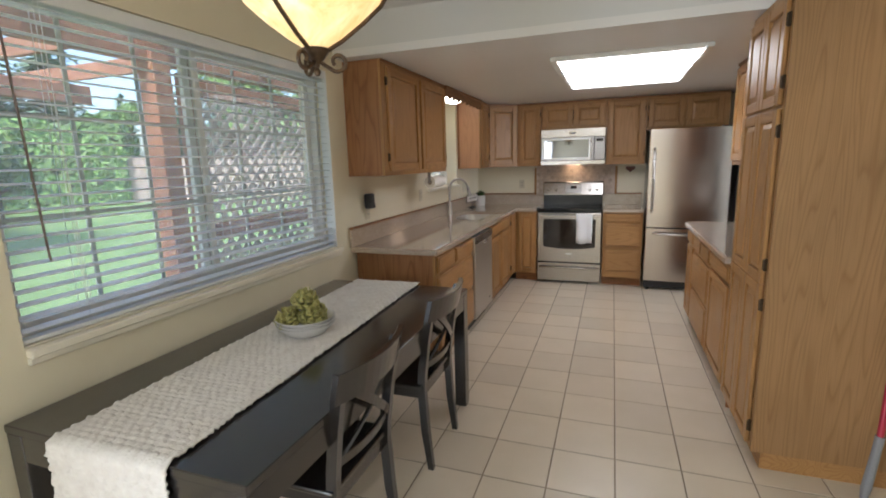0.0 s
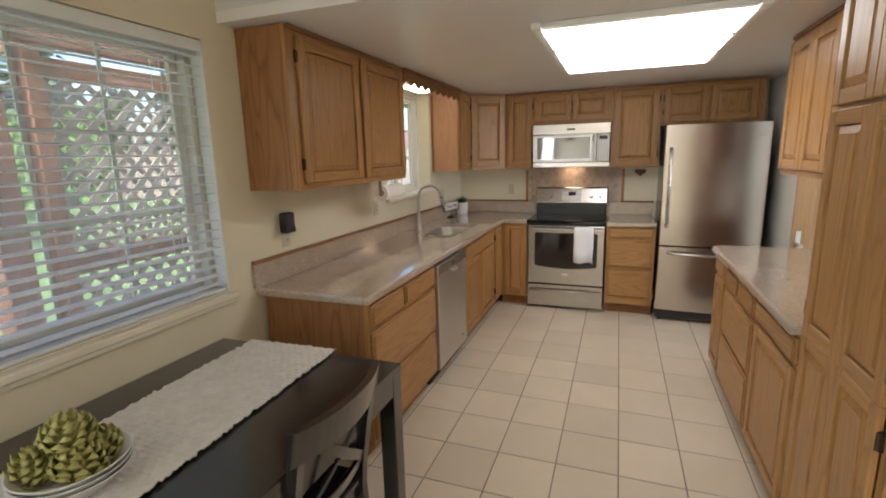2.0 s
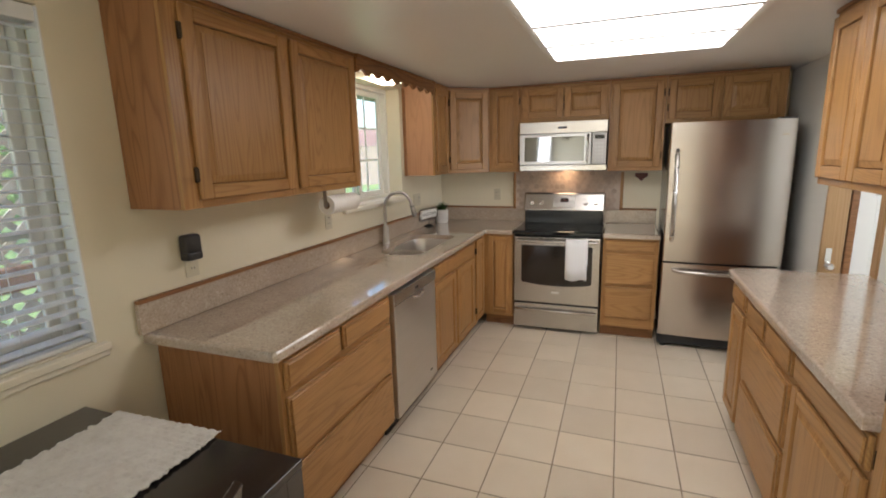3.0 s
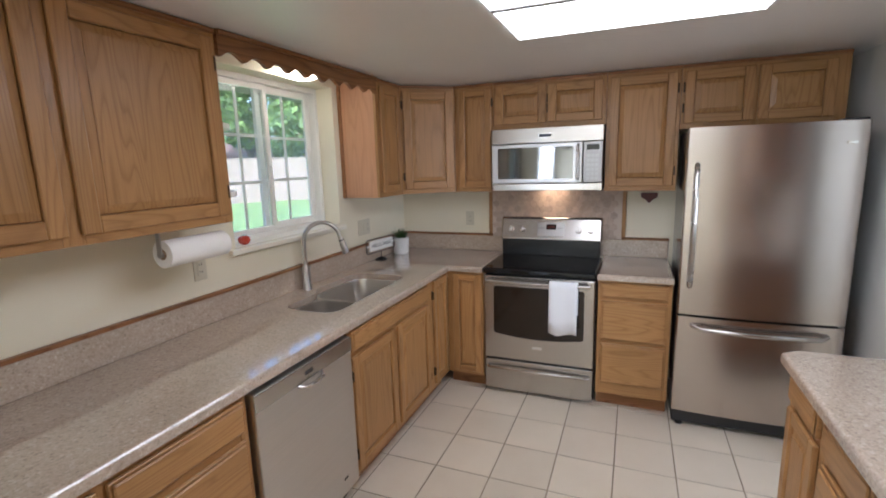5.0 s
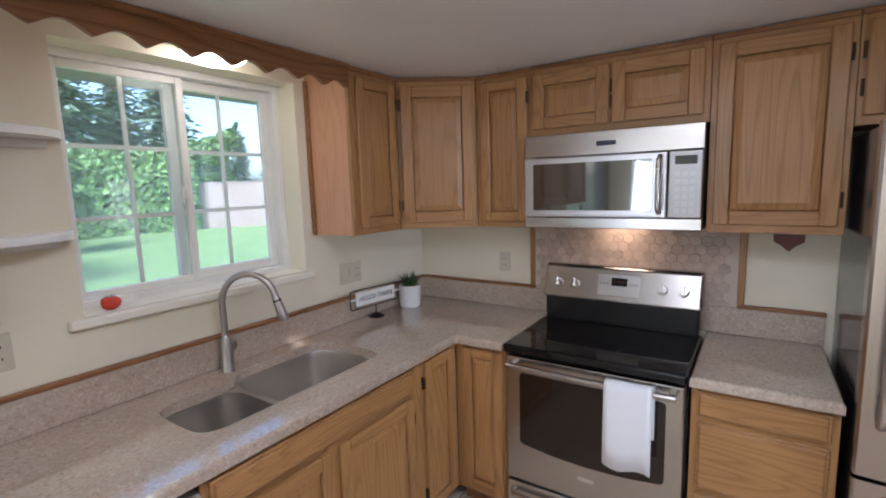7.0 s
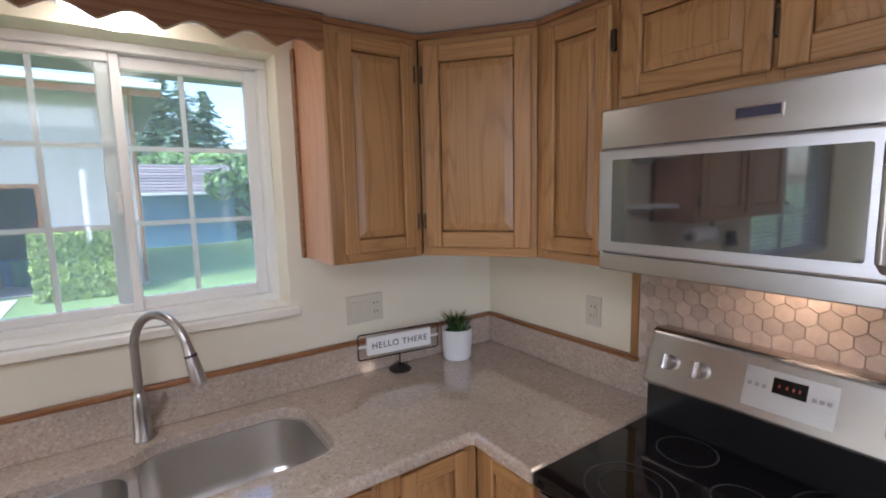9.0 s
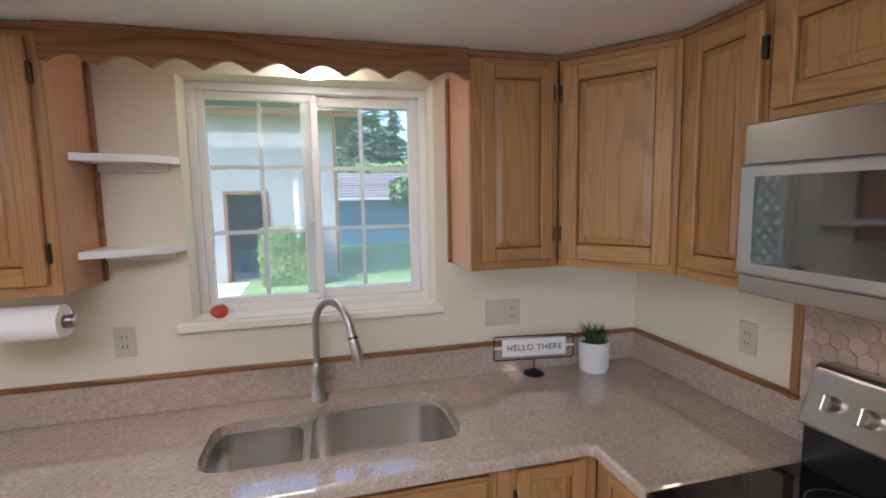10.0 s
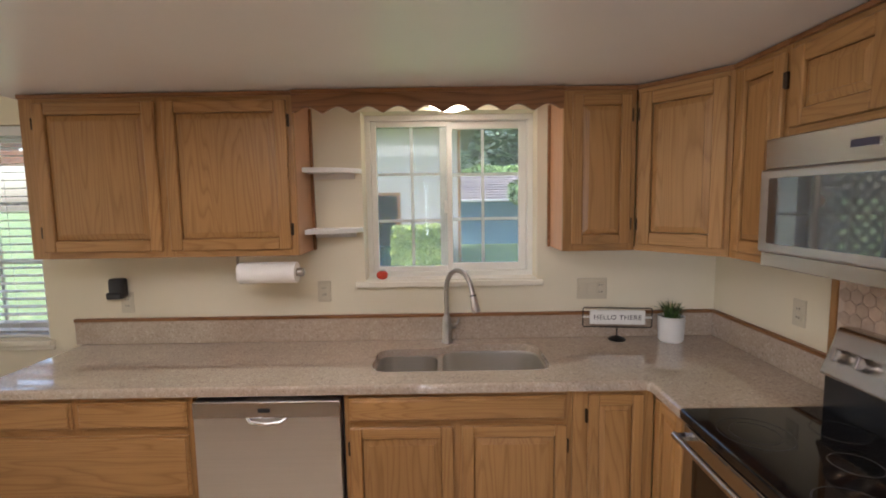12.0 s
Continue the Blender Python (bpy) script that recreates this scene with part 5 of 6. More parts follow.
outlet(W + 0.0005, 4.72, 1.2, 90, 1, "almond wall socket below the paper towel", ("socket",))
outlet(W + 0.0005, 6.18, 1.193, 90, 3, "wide almond plate with switches and a socket", ("switch", "switch", "socket"))
outlet(W + 0.0005, 3.64, 1.155, 90, 1, "almond wall socket with a black plug-in device", ("socket",))
outlet(-0.685, BACK - 0.0005, 1.192, 0, 1, "almond wall socket beside the range", ("socket",))
pl = thing("plug_in_warmer", W + 0.010, 3.62, 1.19, 90, "black plug-in fragrance warmer in the wall socket", "air freshener")
part("shell", boxes((-0.042, 0.038, -0.055, 0.0, 0.0, 0.105), bevel=0.014, seg=3), black_plastic, pl, smooth=50)
part("cup", boxes((-0.05, 0.03, -0.062, -0.012, -0.006, 0.03), bevel=0.008, seg=2), black_plastic, pl)

ph = thing("paper_towel_holder", -1.06, 4.365, UZ, 90, "steel under-cabinet holder with a roll of kitchen paper", "paper towel holder")
part("bracket", boxes((-0.006, 0.285, -0.012, 0.012, -0.006, -0.0005), (-0.008, -0.004, -0.012, 0.012, -0.09, -0.0005), bevel=0.001), nickel, ph)
rl = part("roll", tube(bmesh.new(), [(0.004, 0, -0.088), (0.285, 0, -0.088)], 0.052, 32), paper_mat, ph, "white paper roll", smooth=40)
part("core", tube(bmesh.new(), [(0.0035, 0, -0.088), (0.2855, 0, -0.088)], 0.021, 16), mat("brown_cardboard", (0.3, 0.2, 0.12), 0.9), rl)
part("rod", tube(bmesh.new(), [(-0.01, 0, -0.088), (0.29, 0, -0.088), (0.294, 0, -0.088), (0.316, 0, -0.088), (0.32, 0, -0.088)], [0.012, 0.012, 0.021, 0.021, 0.012], 16), nickel, ph, smooth=40)

# sign on a stand
sg = thing("table_sign", -1.228, 6.297, CT + 0.0006, 83, "white HELLO THERE sign in a black wire stand", "sign")
part("foot", lathe(bmesh.new(), [(0, 0), (0.045, 0), (0.046, 0.004), (0.03, 0.014), (0.008, 0.022), (0, 0.024)], 24), black_iron, sg, smooth=40)
part("stem", tube(bmesh.new(), [(0, 0, 0.02), (0, 0, 0.068)], 0.003, 8), black_iron, sg)
loop = rounded([(-0.178, 0.068), (0.178, 0.068), (0.178, 0.172), (-0.178, 0.172)], 0.012, 4)
part("wire_frame", tube(bmesh.new(), [(x, 0, z) for x, z in loop + loop[:1]], 0.003, 6, cap=False), black_iron, sg)
bd = part("board", boxes((-0.142, 0.142, -0.008, 0.008, 0.084, 0.160), bevel=0.002), sign_white, sg)
for s in (-1, 1):
    part("pin", tube(bmesh.new(), [(s * 0.142, 0, 0.122), (s * 0.178, 0, 0.122)], 0.006, 8), sign_white, bd)
fc = bpy.data.curves.new("sign_text", "FONT")
fc.body, fc.size, fc.align_x, fc.align_y, fc.extrude = "HELLO THERE", 0.036, "CENTER", "CENTER", 0.0006
fc.space_character = 1.12
tmp = new("sign_text", fc)
bpy.context.view_layer.update()
letters = bpy.data.meshes.new_from_object(tmp.evaluated_get(bpy.context.evaluated_depsgraph_get()))
bpy.data.objects.remove(tmp)
letters.materials.clear()
letters.materials.append(ink)
lt = new("lettering", letters)
lt.parent = bd
lt.matrix_basis = pose(0, -0.0088, 0.1215, 90, 0, 0)
lt["label"] = "black capital letters HELLO THERE"

# plant in a dotted white pot
pp = thing("potted_plant", -1.195, 6.57, CT + 0.0006, 0, "small green plant in a white dotted pot", "plant")
pot = part("pot", lathe(bmesh.new(), [(0, 0.0), (0.056, 0.0), (0.060, 0.006), (0.066, 0.128), (0.068, 0.134), (0.062, 0.134), (0.060, 0.115), (0, 0.115)], 40), ceramic, pp, smooth=35)
bm = bmesh.new()
for r_ in range(14):
    z = 0.012 + r_ * 0.0082
    rad = 0.0605 + 0.0055 * (z / 0.12)
    for k in range(46):
        a = 2 * math.pi * (k + 0.5 * (r_ % 2)) / 46
        o = Vector((math.cos(a), math.sin(a), 0))
        sd = Vector((-math.sin(a), math.cos(a), 0)) * 0.0026
        v = [bm.verts.new(o * rad + sd * i + Vector((0, 0, z + j * 0.0026))) for i, j in ((-1, -1), (1, -1), (1, 1), (-1, 1))]
        c = bm.verts.new(o * (rad + 0.0022) + Vector((0, 0, z)))
        for i in range(4):
            bm.faces.new((v[i], v[(i + 1) % 4], c))
part("dots", bm, ceramic, pot)
part("soil", lathe(bmesh.new(), [(0, 0.118), (0.0605, 0.117)], 20), hedge_shade_soil, pot)
rp = random.Random(3)
bm = bmesh.new()
for k in range(120):
    a, lean = rp.uniform(0, 6.28), rp.uniform(0.1, 1.0)
    o = Vector((math.cos(a), math.sin(a), 0))
    sd = Vector((-math.sin(a), math.cos(a), 0))
    b0 = o * 0.04 * rp.random() + Vector((0, 0, 0.116))
    ln = rp.uniform(0.06, 0.105)
    mid_ = b0 + (o * lean * 0.45 + Vector((0, 0, 0.85))).normalized() * ln * 0.55
    tip = mid_ + (o * lean * 1.1 + Vector((0, 0, 0.55))).normalized() * ln * 0.5
    wd = rp.uniform(0.003, 0.0048)
    v = [bm.verts.new(p) for p in (b0 - sd * wd * 0.6, b0 + sd * wd * 0.6, mid_ + sd * wd, tip, mid_ - sd * wd)]
    bm.faces.new((v[0], v[1], v[2], v[4])), bm.faces.new((v[4], v[2], v[3]))
part("leaves", bm, succulent, pp)

# red ornament on the sill
om = thing("tomato_ornament", -1.325, 5.035, KZ0 + 0.0065, 0, "small red glass tomato with green leaf on the sill", "ornament")
bm = bmesh.new()
for k in range(20):
    pass
lathe(bm, [(0, 0.004), (0.014, 0.001), (0.026, 0.010), (0.031, 0.024), (0.028, 0.038), (0.016, 0.046), (0, 0.043)], 20)
for v in bm.verts:
    a = math.atan2(v.co.y, v.co.x)
    f_ = 1 + 0.07 * math.cos(5 * a)
    v.co.x *= f_
    v.co.y *= f_
part("fruit", bm, tomato, om, smooth=True)
bm = bmesh.new()
for k in range(5):
    a = 2 * math.pi * k / 5
    o, sd = Vector((math.cos(a), math.sin(a), 0)), Vector((-math.sin(a), math.cos(a), 0))
    v = [bm.verts.new(p) for p in (Vector((0, 0, 0.046)) - sd * 0.003, Vector((0, 0, 0.046)) + sd * 0.003, o * 0.016 + sd * 0.004 + Vector((0, 0, 0.05)), o * 0.028 + Vector((0, 0, 0.047)), o * 0.016 - sd * 0.004 + Vector((0, 0, 0.05)))]
    bm.faces.new(v)
part("leaf", bm, leaf_green, om)

# dark red bracket under the wall cabinet
hb_ = thing("wall_ornament", 0.675, BACK - 0.001, 1.385, 0, "small dark red wooden heart ornament on the wall", "ornament")
part("plaque", prism(bmesh.new(), rounded([(-0.055, 0.012), (0.055, 0.012), (0.055, -0.02), (0.028, -0.034), (0.0, -0.062), (-0.028, -0.034), (-0.055, -0.02)], [0.004, 0.004, 0.012, 0.012, 0.008, 0.012, 0.012], 4), -0.018, 0.0), rust, hb_)

# broom leaning by the pantry
br = thing("mop_handle", 1.562, 2.80, 0, 0, "red metal mop pole with grey end leaning on the pantry", "mop")
part("pole", tube(bmesh.new(), [(0.03, 0.0, 0.28), (0.075, 0.055, 1.35)], 0.0125, 12), pole_red, br)
part("grip", tube(bmesh.new(), [(0.0, -0.01, 0.0), (0.005, -0.008, 0.05), (0.025, -0.002, 0.24), (0.031, 0.0, 0.30)], [0.014, 0.02, 0.017, 0.018], 12), pole_grey, br)

# doorway beside the fridge and the room beyond
dc = thing("door_casing", RIGHT, 5.15, 0, -90, "tan wood casing round the doorway", "trim", kind="structure")
part("casing", boxes((0.0, 0.06, -0.012, 0.13, 0, 2.10), (-0.70, 0.0, -0.012, 0.13, 2.04, 2.10), bevel=0.003), oak_door_tan, dc)
part("jamb_lining", boxes((-0.7205, -0.70, 0.002, 0.125, 0, 2.04), bevel=0.002), oak_door_tan, dc)
part("strike_plate", boxes((-0.70, -0.696, 0.03, 0.065, 0.84, 0.94), bevel=0.001), chrome, dc, "chrome strike plate")
part("knob", tube(bmesh.new(), [(-0.698, 0.05, 0.82), (-0.68, 0.05, 0.82), (-0.655, 0.05, 0.82), (-0.64, 0.05, 0.82)], [0.022, 0.012, 0.026, 0.016], 14), chrome, dc, "chrome latch knob", smooth=40)
do = thing("door_1", 2.235, 6.80, 0.005, 238.7, "tan wooden door standing open in the utility room", "door", kind="structure")
part("leaf", boxes((0.0, 0.70, -0.04, 0.0, 0.0, 2.02), bevel=0.003), oak_door_tan, do)
part("door_handle", tube(bmesh.new(), [(0.63, 0.0, 0.85), (0.63, 0.022, 0.85), (0.63, 0.045, 0.85), (0.63, 0.062, 0.85)], [0.024, 0.012, 0.028, 0.018], 16), chrome, do, "chrome door knob", smooth=40)
part("latch_plate", boxes((0.605, 0.655, 0.0, 0.005, 0.90, 0.98), bevel=0.002), chrome, do)
wd_ = thing("white_door", 2.30, 6.845, 0.005, 0, "white flush door in a dark wood frame", "door")
part("leaf", boxes((0.0, 0.12, -0.035, 0, 0, 2.0), (0.123, 0.75, -0.03, 0, 0, 2.0), bevel=0.003), bright_plastic, wd_)
part("jamb", boxes((-0.05, 0.0, -0.05, 0.0, 0, 2.06), bevel=0.003), oak_trim, wd_)
part("jamb", boxes((0.75, 0.81, -0.05, 0.0, 0, 2.06), bevel=0.003), oak_trim, wd_)
part("hinge", boxes((0.10, 0.14, -0.042, -0.036, 1.2, 1.28)), chrome, wd_)
wm = thing("washing_machine", 3.0, 4.35, 0, 0, "white washing machine in the utility room", "washing machine")
part("case", boxes((0, 0.66, -0.33, 0.33, 0.02, 0.95), bevel=0.02, seg=2), bright_plastic, wm)
part("console", boxes((0.5, 0.64, -0.33, 0.33, 0.952, 1.10), bevel=0.01), bright_plastic, wm)
part("lid", boxes((0.04, 0.48, -0.28, 0.28, 0.95, 0.965), bevel=0.006), bright_plastic, wm)

# ---- outdoors ----
def lawn_height(x, y):
    s = min(1.0, max(0.0, (y - 8.0) / 9.0))
    return -0.22 + 0.32 * s * s * (3 - 2 * s)


def sheet():
    xs = np.concatenate([np.linspace(-300, -45, 12), np.linspace(-42, 6, 49), np.linspace(12, 300, 12)])
    ys = np.concatenate([np.linspace(-300, -22, 12), np.linspace(-20, 34, 55), np.linspace(40, 300, 12)])
    vs = [(x, y, lawn_height(x, y)) for x in xs for y in ys]
    n_ = len(ys)
    return vs, [], [(i * n_ + j, (i + 1) * n_ + j, (i + 1) * n_ + j + 1, i * n_ + j + 1) for i in range(len(xs) - 1) for j in range(n_ - 1)]


structure("ground", sheet(), lawn, "wide mown green lawn", "lawn")
structure("path", boxes((-11.2, -1.47, 1.6, 3.75, -0.235, -0.205), (-4.6, -1.47, -2.0, 1.6, -0.235, -0.205)), concrete, "grey concrete path to the garage", "path")


def leaf_shell(points, normals, size, rg_, spread=0.5):
    """Small folded leaves strewn on a surface, as one mesh."""
    vs, fs = [], []
    for p, n_ in zip(points, normals):
        d = Vector((n_[0] + rg_.gauss(0, spread), n_[1] + rg_.gauss(0, spread), n_[2] + rg_.gauss(0, spread))).normalized()
        a = d.orthogonal().normalized()
        a.rotate(Matrix.Rotation(rg_.uniform(0, 6.28), 3, d))
        b = d.cross(a)
        s = size * rg_.uniform(0.6, 1.35)
        c = Vector(p) + d * rg_.uniform(-0.1, 0.25) * size
        i = len(vs)
        vs += [tuple(c - a * s), tuple(c + b * s * 0.5 + d * s * 0.16), tuple(c + a * s), tuple(c - b * s * 0.5 + d * s * 0.16)]
        fs += [(i, i + 1, i + 2), (i, i + 2, i + 3)]
    return vs, [], fs


def hedge(name, x, y, rz, length, depth, height, count, size, leaf, label, seed):
    t = thing(name, x, y, lawn_height(x, y), rz, label, "hedge")
    rg_ = random.Random(seed)
    # dark box stands in for the shade between the leaves
    part("core", boxes((0.1, length - 0.1, 0.1, depth - 0.1, 0, height - 0.12)), hedge_shade_soil, t)
    pts, nrm_ = [], []
    for _ in range(count):
        u, k = rg_.uniform(0, length), rg_.random()
        wob = 0.10 * noise.noise((u * 0.8, 3.3, seed)) * min(1.5, height / 2)
        top = height + 0.14 * noise.noise((u * 0.6, 9.1, seed)) * min(1.8, height / 2)
        if k < 0.66:
            z = rg_.uniform(0.02, top)
            pts.append((u, wob + 0.08 * noise.noise((u * 2, z * 2, 1.0)), z)), nrm_.append((0, -1, 0.35))
        elif k < 0.88:
            pts.append((u, rg_.uniform(0, depth), top)), nrm_.append((0, -0.2, 1))
        elif k < 0.94:
            pts.append((0.0, rg_.uniform(0, depth), rg_.uniform(0, top))), nrm_.append((-1, 0, 0.3))
        else:
            pts.append((length, rg_.uniform(0, depth), rg_.uniform(0, top))), nrm_.append((1, 0, 0.3))
    tagged(part("foliage", leaf_shell(pts, nrm_, size, rg_), leaf, t), kind="stuff")
    return t


# tall hedge: local x along it, front to -y
hd0 = Vector((-19.6, 15.4))
hdir = Vector((-0.62, -0.78)).normalized()
start = hd0 + hdir * 26
hedge("tall_hedge", start.x, start.y, math.degrees(math.atan2(-hdir.y, -hdir.x)), 26, 1.6, 3.75, 16000, 0.17, hedge_leaf, "tall clipped green laurel hedge", 4)
hedge("low_hedge", -10.45, 4.08, 90, 1.2, 1.0, 1.27, 3600, 0.055, bush_leaf, "low clipped boxwood hedge in front of the garage", 7)


def conifer(x, y, height, radius, seed, label="dark green fir tree", bare=0.12):
    z0 = lawn_height(x, y)
    t = thing("fir_tree", x, y, z0, 0, label, "tree", "fir trees")
    rg_ = random.Random(seed)
    part("trunk", tube(bmesh.new(), [(0, 0, -0.1), (0.03 * height * 0.2, 0, height * 0.5), (0, 0, height * 0.97)], [radius * 0.09, radius * 0.05, 0.02], 8), bark, t)
    vs, fs = [], []
    levels = 30
    for k in range(levels):
        f_ = k / levels
        z = height * (bare + (1 - bare) * f_)
        r = radius * (1 - f_) ** 0.8 * rg_.uniform(0.7, 1.15) + 0.1
        n_ = max(6, int(20 * (1 - f_) + 4))
        for b in range(n_):
            a = rg_.uniform(0, 6.28)
            o, sd = Vector((math.cos(a), math.sin(a), 0)), Vector((-math.sin(a), math.cos(a), 0))
            rl = r * rg_.uniform(0.6, 1.15)
            for s in range(7):
                q = (s + 0.4) / 7
                c = o * rl * q + Vector((0, 0, z - rl * 0.28 * q * q + rg_.uniform(-0.12, 0.12)))
                w_ = rl * 0.21 * (1.2 - q) + 0.13
                d = (o * 0.7 + sd * rg_.uniform(-0.9, 0.9) + Vector((0, 0, rg_.uniform(-0.5, 0.25)))).normalized() * w_ * 1.5
                n2 = d.cross(Vector((rg_.uniform(-0.4, 0.4), rg_.uniform(-0.4, 0.4), 1))).normalized() * w_ * 0.5
                i = len(vs)
                vs += [tuple(c - d * 0.4), tuple(c + n2), tuple(c + d), tuple(c - n2 - Vector((0, 0, 0.05)))]
                fs += [(i, i + 1, i + 2), (i, i + 2, i + 3)]
    tagged(part("crown", (vs, [], fs), fir_leaf, t), kind="stuff")
    return t


def broadleaf(x, y, height, radius, seed, label):
    z0 = lawn_height(x, y)
    t = thing("leafy_tree", x, y, z0, 0, label, "tree", "leafy trees")
    rg_ = random.Random(seed)
    bm = tube(bmesh.new(), [(0, 0, -0.1), (0.1, 0, height * 0.35), (0.0, 0.1, height * 0.7)], [0.2, 0.14, 0.05], 8)
    pts, nrm_ = [], []
    for k in range(13):
        c = Vector((rg_.gauss(0, radius * 0.45), rg_.gauss(0, radius * 0.45), height * rg_.uniform(0.42, 0.88)))
        tube(bm, [(0.05, 0, height * 0.3), tuple(c * 0.6 + Vector((0, 0, height * 0.12))), tuple(c)], [0.07, 0.04, 0.015], 5)
        rr = radius * rg_.uniform(0.3, 0.55)
        for _ in range(280):
            d = Vector((rg_.gauss(0, 1), rg_.gauss(0, 1), rg_.gauss(0, 1))).normalized()
            pts.append(tuple(c + d * rr * rg_.uniform(0.6, 1.05))), nrm_.append(tuple(d))
    part("trunk", bm, bark, t)
    tagged(part("crown", leaf_shell(pts, nrm_, 0.22, rg_, 0.7), maple_leaf, t), kind="stuff")


def at_bearing(x, y, az, dist):
    """The spot at so many degrees from -x towards +y, and metres, from a point."""
    return x - dist * math.cos(radians(az)), y + dist * math.sin(radians(az))


E0, E7, E12 = (0.44, 0.39), (0.5, 4.35), (1.2, 5.54)
for k, (e, az, d, h, r) in enumerate(((E7, 18.5, 36, 13, 4.0), (E7, 22.5, 38, 11.8, 3.8), (E7, 26.5, 37, 12.4, 4.0), (E7, 33.2, 46, 7.8, 2.0), (E7, 37.5, 44, 8.8, 2.6), (E12, 4.6, 40, 11.0, 5.6), (E12, 8.3, 42, 9.8, 5.2), (E12, 6.4, 47, 11.5, 5.0), (E7, 42.0, 44, 9.5, 2.6), (E0, 47.0, 42, 9.0, 3.0))):
    conifer(*at_bearing(*e, az, d), h, r, 20 + k)
for k, (e, az, d, h, r) in enumerate(((E7, 30.6, 33, 5.6, 1.6), (E0, 50.0, 30, 7.5, 2.6), (E0, 56.0, 28, 6.5, 2.4), (E12, 12.2, 19.5, 3.4, 1.2), (E12, 0.8, 44, 7.0, 2.2))):
    broadleaf(*at_bearing(*e, az, d), h, r, 60 + k, "leafy green garden tree")

# board fence beyond the lawn
f0, f1 = Vector((-19.9, 15.6)), Vector((-9.0, 27.5))
fl = (f1 - f0).length
fe = thing("board_fence", f0.x, f0.y, lawn_height(*f0), math.degrees(math.atan2(f1.y - f0.y, f1.x - f0.x)), "weathered tan board fence behind the lawn", "fence")
bd_ = part("board", boxes((0, 0.145, -0.01, 0.01, 0, 2.0), bevel=0.004), fence_mat, fe)
for k in range(1, int(fl / 0.15)):
    twin(bd_, (k * 0.15, 0, 0))
part("rail", boxes((0, fl, 0.012, 0.06, 0.4, 0.48), (0, fl, 0.012, 0.06, 1.6, 1.68)), fence_mat, fe)
part("cap", boxes((0, fl, -0.03, 0.05, 2.0, 2.04)), fence_mat, fe)


def house(name, x, y, rz, w, d, wall_h, roof_h, wall_mat, roof_mat, label, over=0.4, shingles=False):
    """A gabled block; ridge along local x, front to -y."""
    t = thing(name, x, y, lawn_height(x, y) - 0.05, rz, label, "building")
    part("wall", prism(bmesh.new(), [(0, 0), (w, 0), (w, wall_h), (0, wall_h)], 0, d), wall_mat, t)
    bm = bmesh.new()
    for s, y0, y1 in ((1, -over, d / 2), (-1, d / 2, d + over)):
        za, zb = (wall_h - 0.05, wall_h + roof_h) if s > 0 else (wall_h + roof_h, wall_h - 0.05)
        n_ = 10
        for k in range(n_):
            ya, yb = y0 + (y1 - y0) * k / n_, y0 + (y1 - y0) * (k + 1) / n_
            a, b = za + (zb - za) * k / n_, za + (zb - za) * (k + 1) / n_
            lip = 0.03
            v = [bm.verts.new(p) for p in ((-over, ya, a + (lip if s > 0 else 0)), (w + over, ya, a + (lip if s > 0 else 0)), (w + over, yb, b + (0 if s > 0 else lip)), (-over, yb, b + (0 if s > 0 else lip)), (-over, ya, a - 0.06), (w + over, ya, a - 0.06), (w + over, yb, b - 0.06), (-over, yb, b - 0.06))]
            for f_ in ((0, 1, 2, 3), (4, 5, 6, 7), (0, 1, 5, 4), (1, 2, 6, 5), (2, 3, 7, 6), (3, 0, 4, 7)):
                bm.faces.new([v[i] for i in f_])
    part("roof", bm, roof_mat, t)
    return t


sh_ = house("garden_shed", -19.6, 5.6, 90, 3.7, 4.5, 2.02, 1.15, blue_siding, shingle, "blue sided outbuilding with a low grey roof")
part("gutter", boxes((-0.4, 4.1, -0.47, -0.40, 1.93, 2.02), bevel=0.01), white_trim, sh_, "white gutter")
for k in range(9):
    part("siding_board", boxes((0, 3.7, -0.022, -0.002, 0.05 + 0.21 * k, 0.24 + 0.21 * k)), blue_siding, sh_)
house("neighbour_house", -19.5, 23.0, 48, 16, 8, 2.0, 1.35, red_roof, red_roof, "brown roofed house behind the fence")

# garage with its open side door
GX, GL, GH = -11.35, 9.0, 3.98
ga = thing("garage", GX, 5.87 - GL, -0.24, 90, "white stucco garage with an open side door", "building")
d0, d1 = 6.45, 7.30
part("wall", boxes((0, d0, 0, 0.18, 0, GH), (d1, GL, 0, 0.18, 0, GH), (d0, d1, 0, 0.18, 2.1, GH), (0, 0.18, 0.18, 6.5, 0, GH), (GL - 0.18, GL, 0.18, 6.5, 0, GH), (0.18, GL - 0.18, 6.32, 6.5, 0, GH)), stucco, ga)
gw = part("window_frame", boxes((5.45, 5.50, -0.03, 0.0, 0.95, 2.15), (6.05, 6.10, -0.03, 0.0, 0.95, 2.15), (5.50, 6.05, -0.03, 0.0, 2.1, 2.15), (5.50, 6.05, -0.03, 0.0, 0.95, 1.0)), white_trim, ga, "white window frame")
part("pane", boxes((5.50, 6.05, -0.012, -0.004, 1.0, 2.1)), black_glass, gw)
part("floor_slab", boxes((0.18, GL - 0.18, 0.18, 6.32, 0.0, 0.05)), concrete, ga)
# added dark sheet at the back: the garage's shade put into its colour
part("lining", boxes((0.2, GL - 0.2, 6.2, 6.3, 0.05, GH - 0.05)), garage_dimness, ga)
part("door_frame", boxes((d0 - 0.08, d0, -0.02, 0.18, 0, 2.18), (d1, d1 + 0.08, -0.02, 0.18, 0, 2.18), (d0, d1, -0.02, 0.18, 2.1, 2.18)), oak_trim, ga)
